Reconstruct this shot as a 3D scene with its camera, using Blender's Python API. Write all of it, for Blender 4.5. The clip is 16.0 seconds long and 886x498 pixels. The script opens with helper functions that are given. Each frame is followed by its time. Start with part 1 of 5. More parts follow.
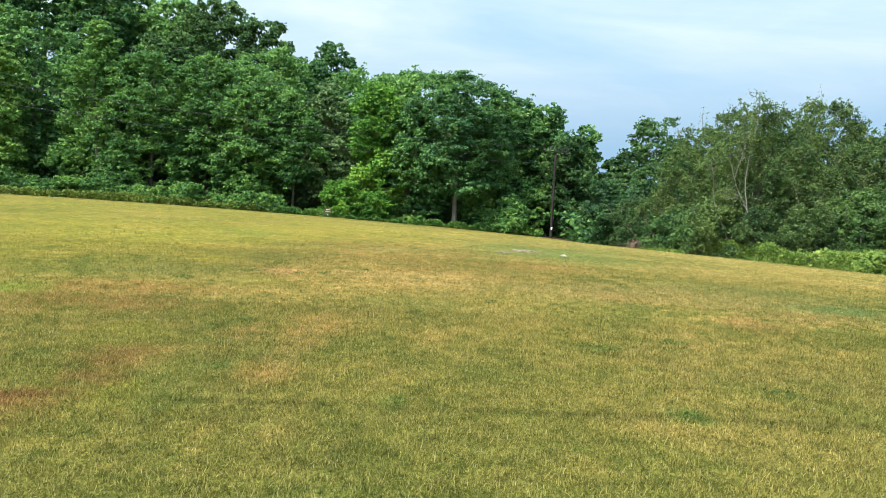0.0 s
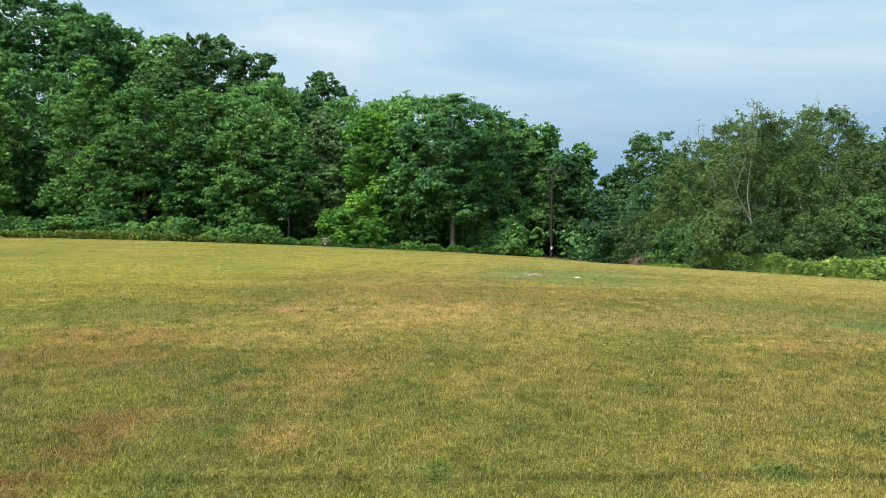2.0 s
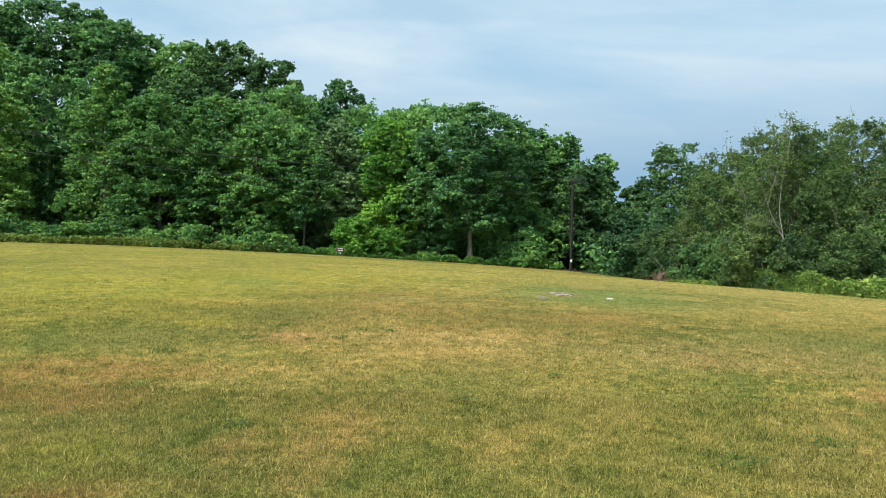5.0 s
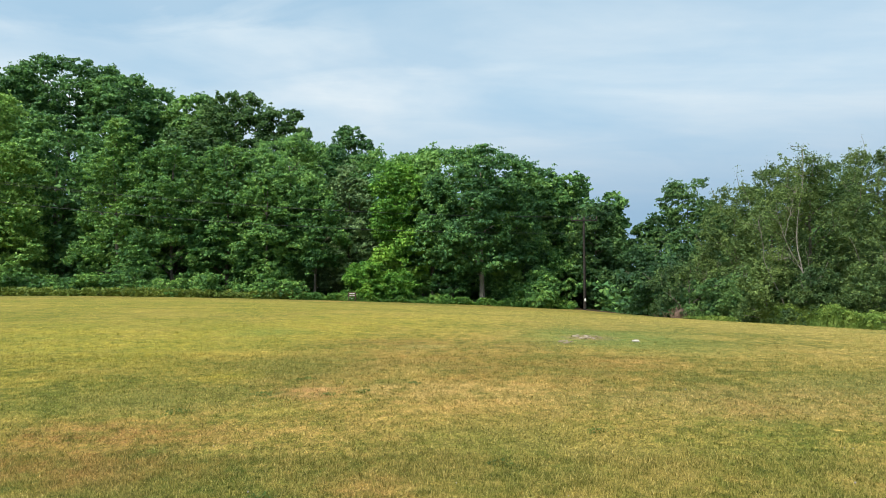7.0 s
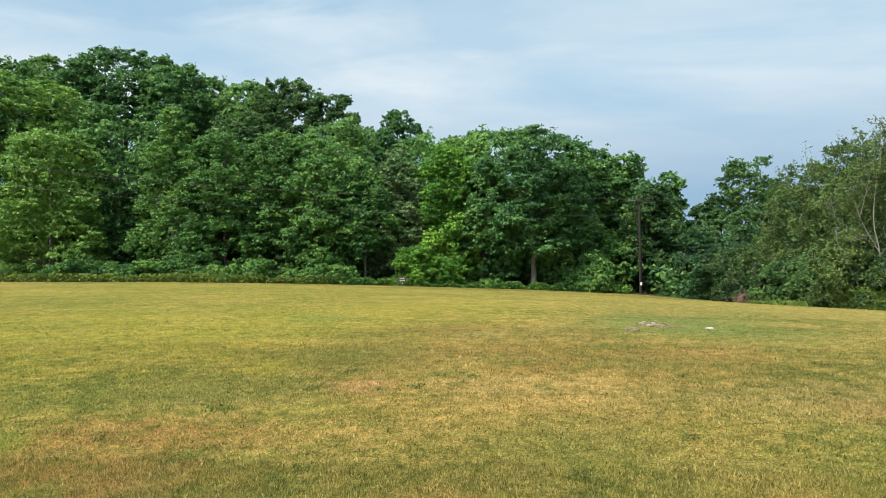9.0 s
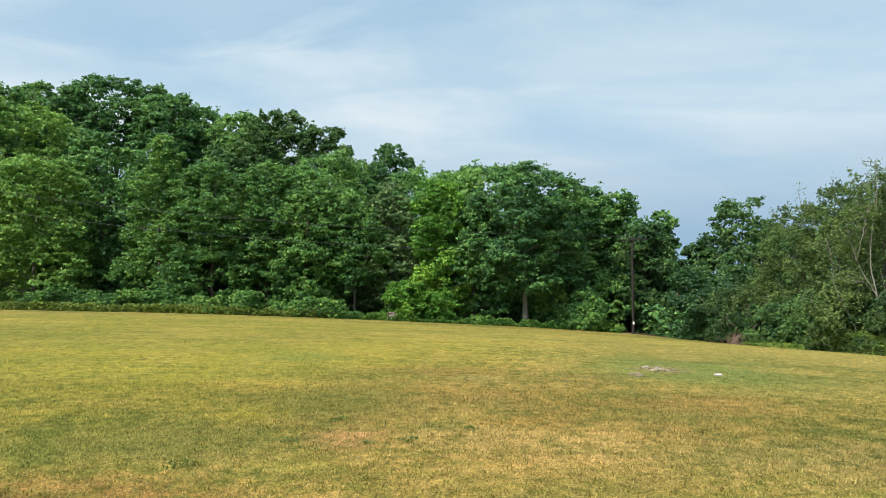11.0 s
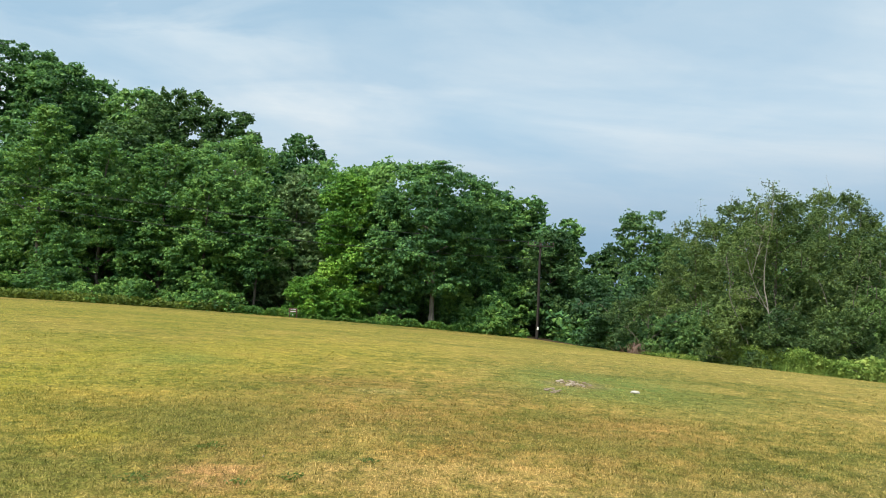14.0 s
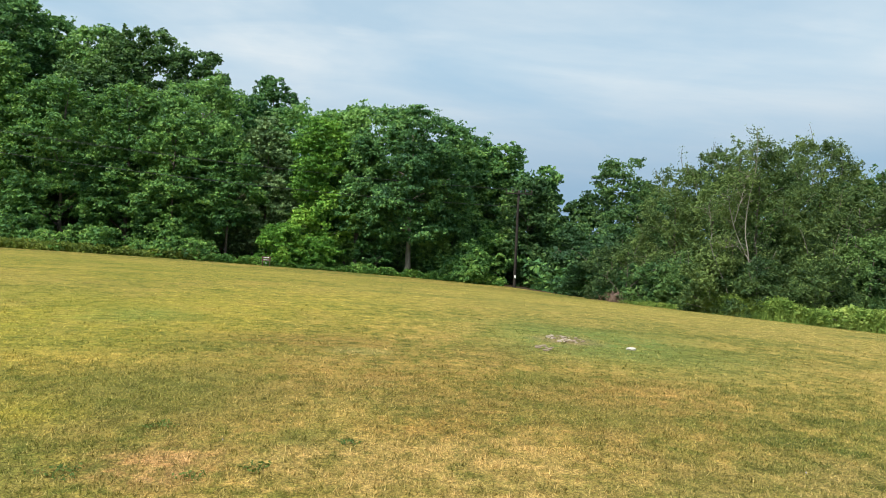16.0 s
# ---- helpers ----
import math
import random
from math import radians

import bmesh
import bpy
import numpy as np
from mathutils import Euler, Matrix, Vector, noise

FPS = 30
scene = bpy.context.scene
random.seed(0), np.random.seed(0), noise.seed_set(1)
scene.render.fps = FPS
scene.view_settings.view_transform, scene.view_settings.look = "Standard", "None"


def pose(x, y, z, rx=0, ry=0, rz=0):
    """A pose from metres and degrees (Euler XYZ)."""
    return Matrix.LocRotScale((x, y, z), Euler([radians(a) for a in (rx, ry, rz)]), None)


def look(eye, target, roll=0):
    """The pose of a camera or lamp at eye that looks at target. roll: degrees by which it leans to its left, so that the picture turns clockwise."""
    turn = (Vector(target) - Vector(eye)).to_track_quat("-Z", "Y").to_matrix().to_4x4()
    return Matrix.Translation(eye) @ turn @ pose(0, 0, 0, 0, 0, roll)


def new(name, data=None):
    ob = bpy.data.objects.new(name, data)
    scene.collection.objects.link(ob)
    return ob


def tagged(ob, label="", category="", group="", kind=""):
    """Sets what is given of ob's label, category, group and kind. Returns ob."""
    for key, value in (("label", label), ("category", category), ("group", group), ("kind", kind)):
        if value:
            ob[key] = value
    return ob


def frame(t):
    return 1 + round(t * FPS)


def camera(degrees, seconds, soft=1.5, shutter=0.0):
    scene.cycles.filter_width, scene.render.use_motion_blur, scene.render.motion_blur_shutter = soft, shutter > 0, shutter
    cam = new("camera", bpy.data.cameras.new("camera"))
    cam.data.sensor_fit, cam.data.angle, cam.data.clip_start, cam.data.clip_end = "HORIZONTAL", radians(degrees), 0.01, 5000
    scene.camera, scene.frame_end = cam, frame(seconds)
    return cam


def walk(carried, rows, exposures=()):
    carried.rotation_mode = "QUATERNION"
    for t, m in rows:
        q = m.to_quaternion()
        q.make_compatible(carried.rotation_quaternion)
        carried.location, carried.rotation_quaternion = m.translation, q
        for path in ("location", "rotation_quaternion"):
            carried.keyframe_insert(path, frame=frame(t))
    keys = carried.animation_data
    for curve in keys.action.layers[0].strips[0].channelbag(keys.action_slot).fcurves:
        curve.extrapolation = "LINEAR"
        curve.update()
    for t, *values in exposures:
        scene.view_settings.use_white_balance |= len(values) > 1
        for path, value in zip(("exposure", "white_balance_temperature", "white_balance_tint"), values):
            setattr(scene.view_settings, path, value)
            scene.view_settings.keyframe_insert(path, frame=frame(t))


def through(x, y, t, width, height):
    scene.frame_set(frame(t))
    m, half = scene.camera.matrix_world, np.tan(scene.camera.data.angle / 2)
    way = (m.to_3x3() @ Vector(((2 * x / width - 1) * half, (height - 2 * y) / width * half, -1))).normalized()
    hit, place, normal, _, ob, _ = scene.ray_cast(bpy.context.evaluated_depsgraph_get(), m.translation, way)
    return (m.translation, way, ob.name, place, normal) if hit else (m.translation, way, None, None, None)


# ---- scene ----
cam = camera(66.72, 16.0, soft=0.6)
# seconds, x, y, z, tilt, roll, yaw
PATH = [
    (0, 0.000, 0.000, 1.653, 85.532, -2.580, 0.355),
    (0.5, -0.124, 0.153, 1.682, 86.948, -2.191, 1.006),
    (1, -0.165, 0.310, 1.637, 87.233, -0.665, 2.486),
    (1.5, -0.182, 0.487, 1.663, 87.115, -0.369, 0.204),
    (2, -0.245, 0.668, 1.685, 87.545, -0.094, -0.097),
    (2.5, -0.369, 0.807, 1.674, 86.234, -0.409, 1.588),
    (3, -0.337, 0.988, 1.662, 85.042, 0.844, 1.877),
    (3.5, -0.264, 1.175, 1.704, 84.867, 0.046, -0.883),
    (4, -0.224, 1.368, 1.708, 86.236, -1.312, -3.802),
    (4.5, -0.295, 1.578, 1.738, 86.520, -1.682, -3.200),
    (5, -0.357, 1.785, 1.777, 88.339, -0.880, 1.277),
    (5.2, -0.338, 1.881, 1.805, 90.321, -1.461, 1.934),
    (7.3, -0.544, 2.197, 1.832, 91.907, 1.400, 2.722),
    (7.5, -0.547, 2.273, 1.835, 91.299, 2.329, 5.849),
    (8, -0.619, 2.469, 1.830, 92.320, 0.499, 3.825),
    (8.5, -0.645, 2.638, 1.846, 91.792, -0.146, 5.396),
    (9, -0.689, 2.863, 1.808, 90.633, 1.068, 6.268),
    (9.5, -0.709, 3.046, 1.832, 91.779, 1.126, 5.511),
    (9.7, -0.719, 3.118, 1.811, 92.934, 0.125, 4.530),
    (11.8, -0.890, 3.782, 1.864, 93.957, -0.049, 5.794),
    (12, -0.897, 3.862, 1.866, 94.152, -0.415, 3.633),
    (12.5, -0.922, 4.039, 1.896, 94.086, -0.684, 3.999),
    (13, -0.912, 4.244, 1.854, 92.171, -0.912, 2.906),
    (13.5, -0.893, 4.430, 1.873, 90.313, -0.164, -0.705),
    (14, -0.909, 4.653, 1.896, 93.657, -2.469, -2.563),
    (14.5, -0.912, 4.889, 1.901, 92.091, -1.576, -1.457),
    (15, -0.953, 5.088, 1.937, 92.008, -0.079, 0.241),
    (15.5, -0.974, 5.344, 1.899, 91.186, -3.136, -4.586),
    (16, -0.993, 5.585, 1.930, 89.276, -2.514, -4.685),
]
walk(cam, [(t, pose(x, y, z, rx, ry, rz)) for t, x, y, z, rx, ry, rz in PATH],
     [(0.0, 0.51, 6350, 9), (0.6, 0.40, 6350, 9), (1.4, 0.31, 6300, 8), (2.6, 0.16, 6300, 8), (5.0, 0.19, 6300, 8), (7.5, 0.23, 6600, 11), (16.0, 0.17, 6650, 11)])

# ---- sky and sun ----
SUN_EL, SUN_AZ = radians(52), radians(226)   # azimuth clockwise from +y
world = bpy.data.worlds.new("sky")
scene.world = world
world.use_nodes = True
wn, wl = world.node_tree.nodes, world.node_tree.links
sky = wn.new("ShaderNodeTexSky")
sky.sky_type, sky.sun_disc = "NISHITA", False
sky.sun_elevation, sky.sun_rotation = SUN_EL, SUN_AZ
sky.air_density, sky.dust_density, sky.ozone_density = 1.0, 0.3, 1.0
coord = wn.new("ShaderNodeTexCoord")
sep = wn.new("ShaderNodeSeparateXYZ")
wl.new(coord.outputs["Generated"], sep.inputs[0])
# flat cloud layer: direction divided by its height
zadd = wn.new("ShaderNodeMath"); zadd.operation = "ADD"; zadd.inputs[1].default_value = 0.16
wl.new(sep.outputs[2], zadd.inputs[0])
zmax = wn.new("ShaderNodeMath"); zmax.operation = "MAXIMUM"; zmax.inputs[1].default_value = 0.1
wl.new(zadd.outputs[0], zmax.inputs[0])
vdiv = wn.new("ShaderNodeVectorMath"); vdiv.operation = "DIVIDE"
wl.new(coord.outputs["Generated"], vdiv.inputs[0])
wl.new(zmax.outputs[0], vdiv.inputs[1])


def cloud_noise(scale, detail, rough, stretch, shift):
    mp = wn.new("ShaderNodeMapping")
    mp.inputs["Scale"].default_value = stretch
    mp.inputs["Location"].default_value = shift
    wl.new(vdiv.outputs[0], mp.inputs[0])
    nz = wn.new("ShaderNodeTexNoise")
    nz.inputs["Scale"].default_value, nz.inputs["Detail"].default_value, nz.inputs["Roughness"].default_value = scale, detail, rough
    nz.inputs["Distortion"].default_value = 0.6
    wl.new(mp.outputs[0], nz.inputs["Vector"])
    return nz.outputs["Fac"]


def sky_ramp(value, stops):
    rp = wn.new("ShaderNodeValToRGB")
    el = rp.color_ramp.elements
    while len(el) < len(stops):
        el.new(0.5)
    for e, (p, c) in zip(el, stops):
        e.position, e.color = p, (c, c, c, 1)
    wl.new(value, rp.inputs[0])
    return rp.outputs[0]


cover = sky_ramp(cloud_noise(0.8, 6, 0.5, (0.9, 1.15, 1), (3.1, 0.4, 0)), [(0.34, 0.34), (0.48, 0.76), (0.6, 1.0)])
shade = sky_ramp(cloud_noise(1.5, 7, 0.52, (0.9, 1.2, 1), (7.7, 2.2, 0)), [(0.3, 0.0), (0.7, 1.0)])
cloud = wn.new("ShaderNodeMix"); cloud.data_type = "RGBA"
wl.new(shade, cloud.inputs[0])
cloud.inputs[6].default_value, cloud.inputs[7].default_value = (5.85, 7.15, 8.0, 1), (7.4, 8.1, 8.4, 1)
sund = wn.new("ShaderNodeVectorMath"); sund.operation = "DOT_PRODUCT"
sund.inputs[1].default_value = (math.sin(SUN_AZ) * math.cos(SUN_EL), math.cos(SUN_AZ) * math.cos(SUN_EL), math.sin(SUN_EL))
wl.new(coord.outputs["Generated"], sund.inputs[0])
glow = wn.new("ShaderNodeMapRange"); glow.interpolation_type = "SMOOTHERSTEP"
glow.inputs[1].default_value, glow.inputs[2].default_value, glow.inputs[3].default_value, glow.inputs[4].default_value = 0.25, 1.0, 1.0, 3.4
wl.new(sund.outputs["Value"], glow.inputs[0])
lit = wn.new("ShaderNodeVectorMath"); lit.operation = "SCALE"   # thin cloud shines about the sun
wl.new(cloud.outputs[2], lit.inputs[0]); wl.new(glow.outputs[0], lit.inputs["Scale"])
# a ragged blue break in the cloud over the wood, and finer wisps through all of it
wisp = sky_ramp(cloud_noise(3.2, 7, 0.6, (0.55, 1.5, 1), (1.3, 5.1, 0)), [(0.3, 0.72), (0.68, 1.0)])
plane = wn.new("ShaderNodeSeparateXYZ")
wl.new(vdiv.outputs[0], plane.inputs[0])


def sky_math(op, a, b):
    nd = wn.new("ShaderNodeMath")
    nd.operation = op
    for socket, value in zip(nd.inputs, (a, b)):
        if isinstance(value, bpy.types.NodeSocket):
            wl.new(value, socket)
        else:
            socket.default_value = value
    return nd.outputs[0]


du = sky_math("DIVIDE", sky_math("SUBTRACT", plane.outputs[0], -0.85), 1.15)
dv = sky_math("DIVIDE", sky_math("SUBTRACT", plane.outputs[1], 1.55), 0.36)
away = sky_math("SQRT", sky_math("ADD", sky_math("MULTIPLY", du, du), sky_math("MULTIPLY", dv, dv)), 0.0)
torn = cloud_noise(2.2, 6, 0.58, (0.7, 1.3, 1), (4.2, 8.1, 0))
away = sky_math("ADD", away, sky_math("MULTIPLY", sky_math("SUBTRACT", torn, 0.5), 2.6))
broken = sky_ramp(away, [(0.35, 0.28), (0.95, 1.0)])
cover = sky_math("MULTIPLY", sky_math("MULTIPLY", cover, wisp), broken)
both = wn.new("ShaderNodeMix"); both.data_type = "RGBA"
wl.new(cover, both.inputs[0])
haze = wn.new("ShaderNodeMix"); haze.data_type = "RGBA"   # pale summer haze before the blue
haze.inputs[0].default_value, haze.inputs[7].default_value = 0.7, (3.6, 5.95, 7.75, 1)
wl.new(sky.outputs[0], haze.inputs[6])
wl.new(haze.outputs[2], both.inputs[6])
wl.new(lit.outputs[0], both.inputs[7])
# blue-grey cloud bank all round the horizon
bank = wn.new("ShaderNodeMapRange"); bank.interpolation_type = "SMOOTHSTEP"
bank.inputs[1].default_value, bank.inputs[2].default_value, bank.inputs[3].default_value, bank.inputs[4].default_value = 0.05, 0.28, 0.9, 0.0
wl.new(sep.outputs[2], bank.inputs[0])
low = wn.new("ShaderNodeMix"); low.data_type = "RGBA"
wl.new(bank.outputs[0], low.inputs[0])
wl.new(both.outputs[2], low.inputs[6])
low.inputs[7].default_value = (2.35, 3.95, 5.65, 1)
wl.new(low.outputs[2], wn["Background"].inputs[0])
wn["Background"].inputs[1].default_value = 0.1

sun = new("sun", bpy.data.lights.new("sun", "SUN"))
sun.data.energy, sun.data.angle, sun.data.color = 4.6, radians(0.6), (1, 0.95, 0.86)
SUN_DIR = Vector((math.sin(SUN_AZ) * math.cos(SUN_EL), math.cos(SUN_AZ) * math.cos(SUN_EL), math.sin(SUN_EL)))
sun.matrix_world = look(SUN_DIR * 80, (0, 0, 0))

# ---- the lie of the land ----
SLOPE = (0.3720, 2.0608, -1.0937, -2.2932, -2.5511, -0.0519, 0.2902, 0.6692, 0.6304)


def ground_z(x, y):
    """Height of the field, of the ground under the trees and of the wooded rise behind them."""
    x, y = np.asarray(x, float), np.asarray(y, float)
    yc = np.clip(y, -6, 60)
    xc = np.clip(x, -0.75 * np.abs(yc) - 8, np.minimum(0.62 * np.abs(yc) + 6, 28))
    a, b = xc / 30, yc / 30
    z = sum(c * v for c, v in zip(SLOPE, (a, b, a * a, a * b, b * b, a ** 3, a * a * b, a * b * b, b ** 3)))
    up = np.clip((y - 58) / 70, 0, 1)
    left = np.clip((12 - x) / 55, 0, 1)
    return z + 11 * up * up * (3 - 2 * up) * left * left * (3 - 2 * left)


# field's edge, from the far left round to the near right
EDGE_X = (-90, -48, -35, -26, -17, -9, 0, 8.5, 10.5, 12, 15, 18, 24, 40)
EDGE_Y = (66, 55, 52, 53, 54, 55, 57, 57.5, 50, 44, 36, 28, 19, 2)


def edge_y(x):
    return np.interp(x, EDGE_X, EDGE_Y)


# ---- materials ----
class Nodes:
    """Short hand for building one node material."""

    def __init__(self, name):
        self.mat = bpy.data.materials.new(name)
        self.mat.use_nodes = True
        self.n, self.l = self.mat.node_tree.nodes, self.mat.node_tree.links
        self.bsdf = self.n["Principled BSDF"]
        self.out = self.n["Material Output"]

    def add(self, kind, **inputs):
        nd = self.n.new(kind)
        for key, value in inputs.items():
            self.put(nd.inputs[key.replace("_", " ")], value)
        return nd

    def put(self, socket, value):
        if isinstance(value, bpy.types.NodeSocket):
            self.l.new(value, socket)
        else:
            socket.default_value = value

    def noise(self, vector, scale, detail=3.0, rough=0.55, distort=0.0):
        return self.add("ShaderNodeTexNoise", Vector=vector, Scale=scale, Detail=detail, Roughness=rough, Distortion=distort).outputs["Fac"]

    def math(self, op, a, b=0.0, clamp=False):
        nd = self.n.new("ShaderNodeMath")
        nd.operation, nd.use_clamp = op, clamp
        self.put(nd.inputs[0], a)
        self.put(nd.inputs[1], b)
        return nd.outputs[0]

    def ramp(self, value, stops):
        nd = self.n.new("ShaderNodeValToRGB")
        el = nd.color_ramp.elements
        while len(el) < len(stops):
            el.new(0.5)
        for e, (p, c) in zip(el, stops):
            e.position, e.color = p, (*c, 1) if len(c) == 3 else c
        self.l.new(value, nd.inputs[0])
        return nd.outputs[0]

    def grey(self, value, lo, hi):
        nd = self.n.new("ShaderNodeMapRange")
        nd.interpolation_type = "SMOOTHSTEP"
        self.put(nd.inputs[0], value)
        nd.inputs[1].default_value, nd.inputs[2].default_value = lo, hi
        return nd.outputs[0]

    def mix(self, fac, a, b, blend="MIX"):
        nd = self.n.new("ShaderNodeMix")
        nd.data_type, nd.blend_type = "RGBA", blend
        self.put(nd.inputs[0], fac)
        self.put(nd.inputs[6], a if isinstance(a, bpy.types.NodeSocket) else (*a, 1))
        self.put(nd.inputs[7], b if isinstance(b, bpy.types.NodeSocket) else (*b, 1))
        return nd.outputs[2]

    def bump(self, height, strength, distance):
        nd = self.add("ShaderNodeBump", Height=height, Strength=strength, Distance=distance)
        self.l.new(nd.outputs[0], self.bsdf.inputs["Normal"])

    def set(self, colour=None, rough=0.8, spec=0.3):
        if colour is not None:
            self.put(self.bsdf.inputs["Base Color"], colour if isinstance(colour, bpy.types.NodeSocket) else (*colour, 1))
        self.put(self.bsdf.inputs["Roughness"], rough)
        self.bsdf.inputs["Specular IOR Level"].default_value = spec
        return self.mat


def leaf_material(name, deep, mid, light, through=0.25):
    """Foliage: each leaf its own tone, each spray and each tree a little different; light comes through the blades."""
    m = Nodes(name)
    geo, info = m.add("ShaderNodeNewGeometry"), m.add("ShaderNodeObjectInfo")
    pos = geo.outputs["Position"]
    tone = m.math("MULTIPLY", geo.outputs["Random Per Island"], 0.5)
    tone = m.math("ADD", tone, m.math("ADD", m.math("MULTIPLY", m.noise(pos, 1.15, 3, 0.6), 1.5), m.math("MULTIPLY", m.noise(pos, 0.3, 2, 0.5), 0.9)))
    tone = m.math("ADD", tone, m.math("MULTIPLY", info.outputs["Random"], 0.42))
    tone = m.math("SUBTRACT", tone, 1.15)
    colour = m.ramp(tone, [(0.15, deep), (0.5, mid), (0.88, light)])
    m.set(colour, 0.58, 0.16)
    tr = m.add("ShaderNodeBsdfTranslucent", Color=m.mix(0.5, colour, (light[0] * 0.95, light[1] * 1.1, light[2] * 0.75)))
    mx = m.add("ShaderNodeMixShader", Fac=through)
    m.l.new(m.bsdf.outputs[0], mx.inputs[1])
    m.l.new(tr.outputs[0], mx.inputs[2])
    m.l.new(mx.outputs[0], m.out.inputs[0])
    return m.mat


LEAF = {
    "oak": leaf_material("oak_leaves", (0.027, 0.080, 0.036), (0.077, 0.186, 0.060), (0.190, 0.335, 0.084)),
    "ash": leaf_material("ash_leaves", (0.030, 0.090, 0.032), (0.090, 0.206, 0.050), (0.215, 0.352, 0.076)),
    "sage": leaf_material("sage_leaves", (0.060, 0.115, 0.048), (0.150, 0.240, 0.095), (0.270, 0.370, 0.150)),
    "maple": leaf_material("maple_leaves", (0.042, 0.128, 0.022), (0.110, 0.255, 0.036), (0.230, 0.390, 0.055)),
    "willow": leaf_material("willow_leaves", (0.019, 0.046, 0.017), (0.056, 0.102, 0.032), (0.140, 0.200, 0.055)),
    "thicket": leaf_material("thicket_leaves", (0.020, 0.056, 0.024), (0.052, 0.117, 0.038), (0.120, 0.205, 0.054)),
    "shrub": leaf_material("shrub_leaves", (0.040, 0.110, 0.025), (0.100, 0.205, 0.038), (0.200, 0.320, 0.060)),
    "weed": leaf_material("weed_leaves", (0.068, 0.130, 0.024), (0.155, 0.236, 0.046), (0.280, 0.350, 0.082)),
    "bracken": leaf_material("bracken_leaves", (0.070, 0.112, 0.024), (0.135, 0.185, 0.034), (0.225, 0.265, 0.050)),
    "clover": leaf_material("clover_leaves", (0.045, 0.082, 0.017), (0.078, 0.122, 0.024), (0.130, 0.175, 0.038)),
}


def bark_material(name, dark, light, scale=9.0):
    m = Nodes(name)
    tex = m.add("ShaderNodeTexCoord").outputs["Object"]
    mp = m.add("ShaderNodeMapping", Vector=tex, Scale=(1, 1, 0.18))
    grain = m.noise(mp.outputs[0], scale, 6, 0.65)
    blot = m.noise(tex, 1.3, 4)
    colour = m.mix(m.grey(blot, 0.35, 0.7), m.ramp(grain, [(0.3, dark), (0.7, light)]), tuple(0.7 * v for v in light))
    m.bump(grain, 0.8, 0.03)
    return m.set(colour, 0.9, 0.2)


BARK = bark_material("grey_bark", (0.055, 0.045, 0.036), (0.20, 0.175, 0.145))
BIRCH_BARK = bark_material("birch_bark", (0.085, 0.078, 0.062), (0.27, 0.255, 0.21), 7.0)
OAK_BARK = bark_material("oak_bark", (0.09, 0.078, 0.06), (0.31, 0.27, 0.22))
POLE_WOOD = bark_material("pole_wood", (0.012, 0.0105, 0.009), (0.040, 0.034, 0.029), 14.0)


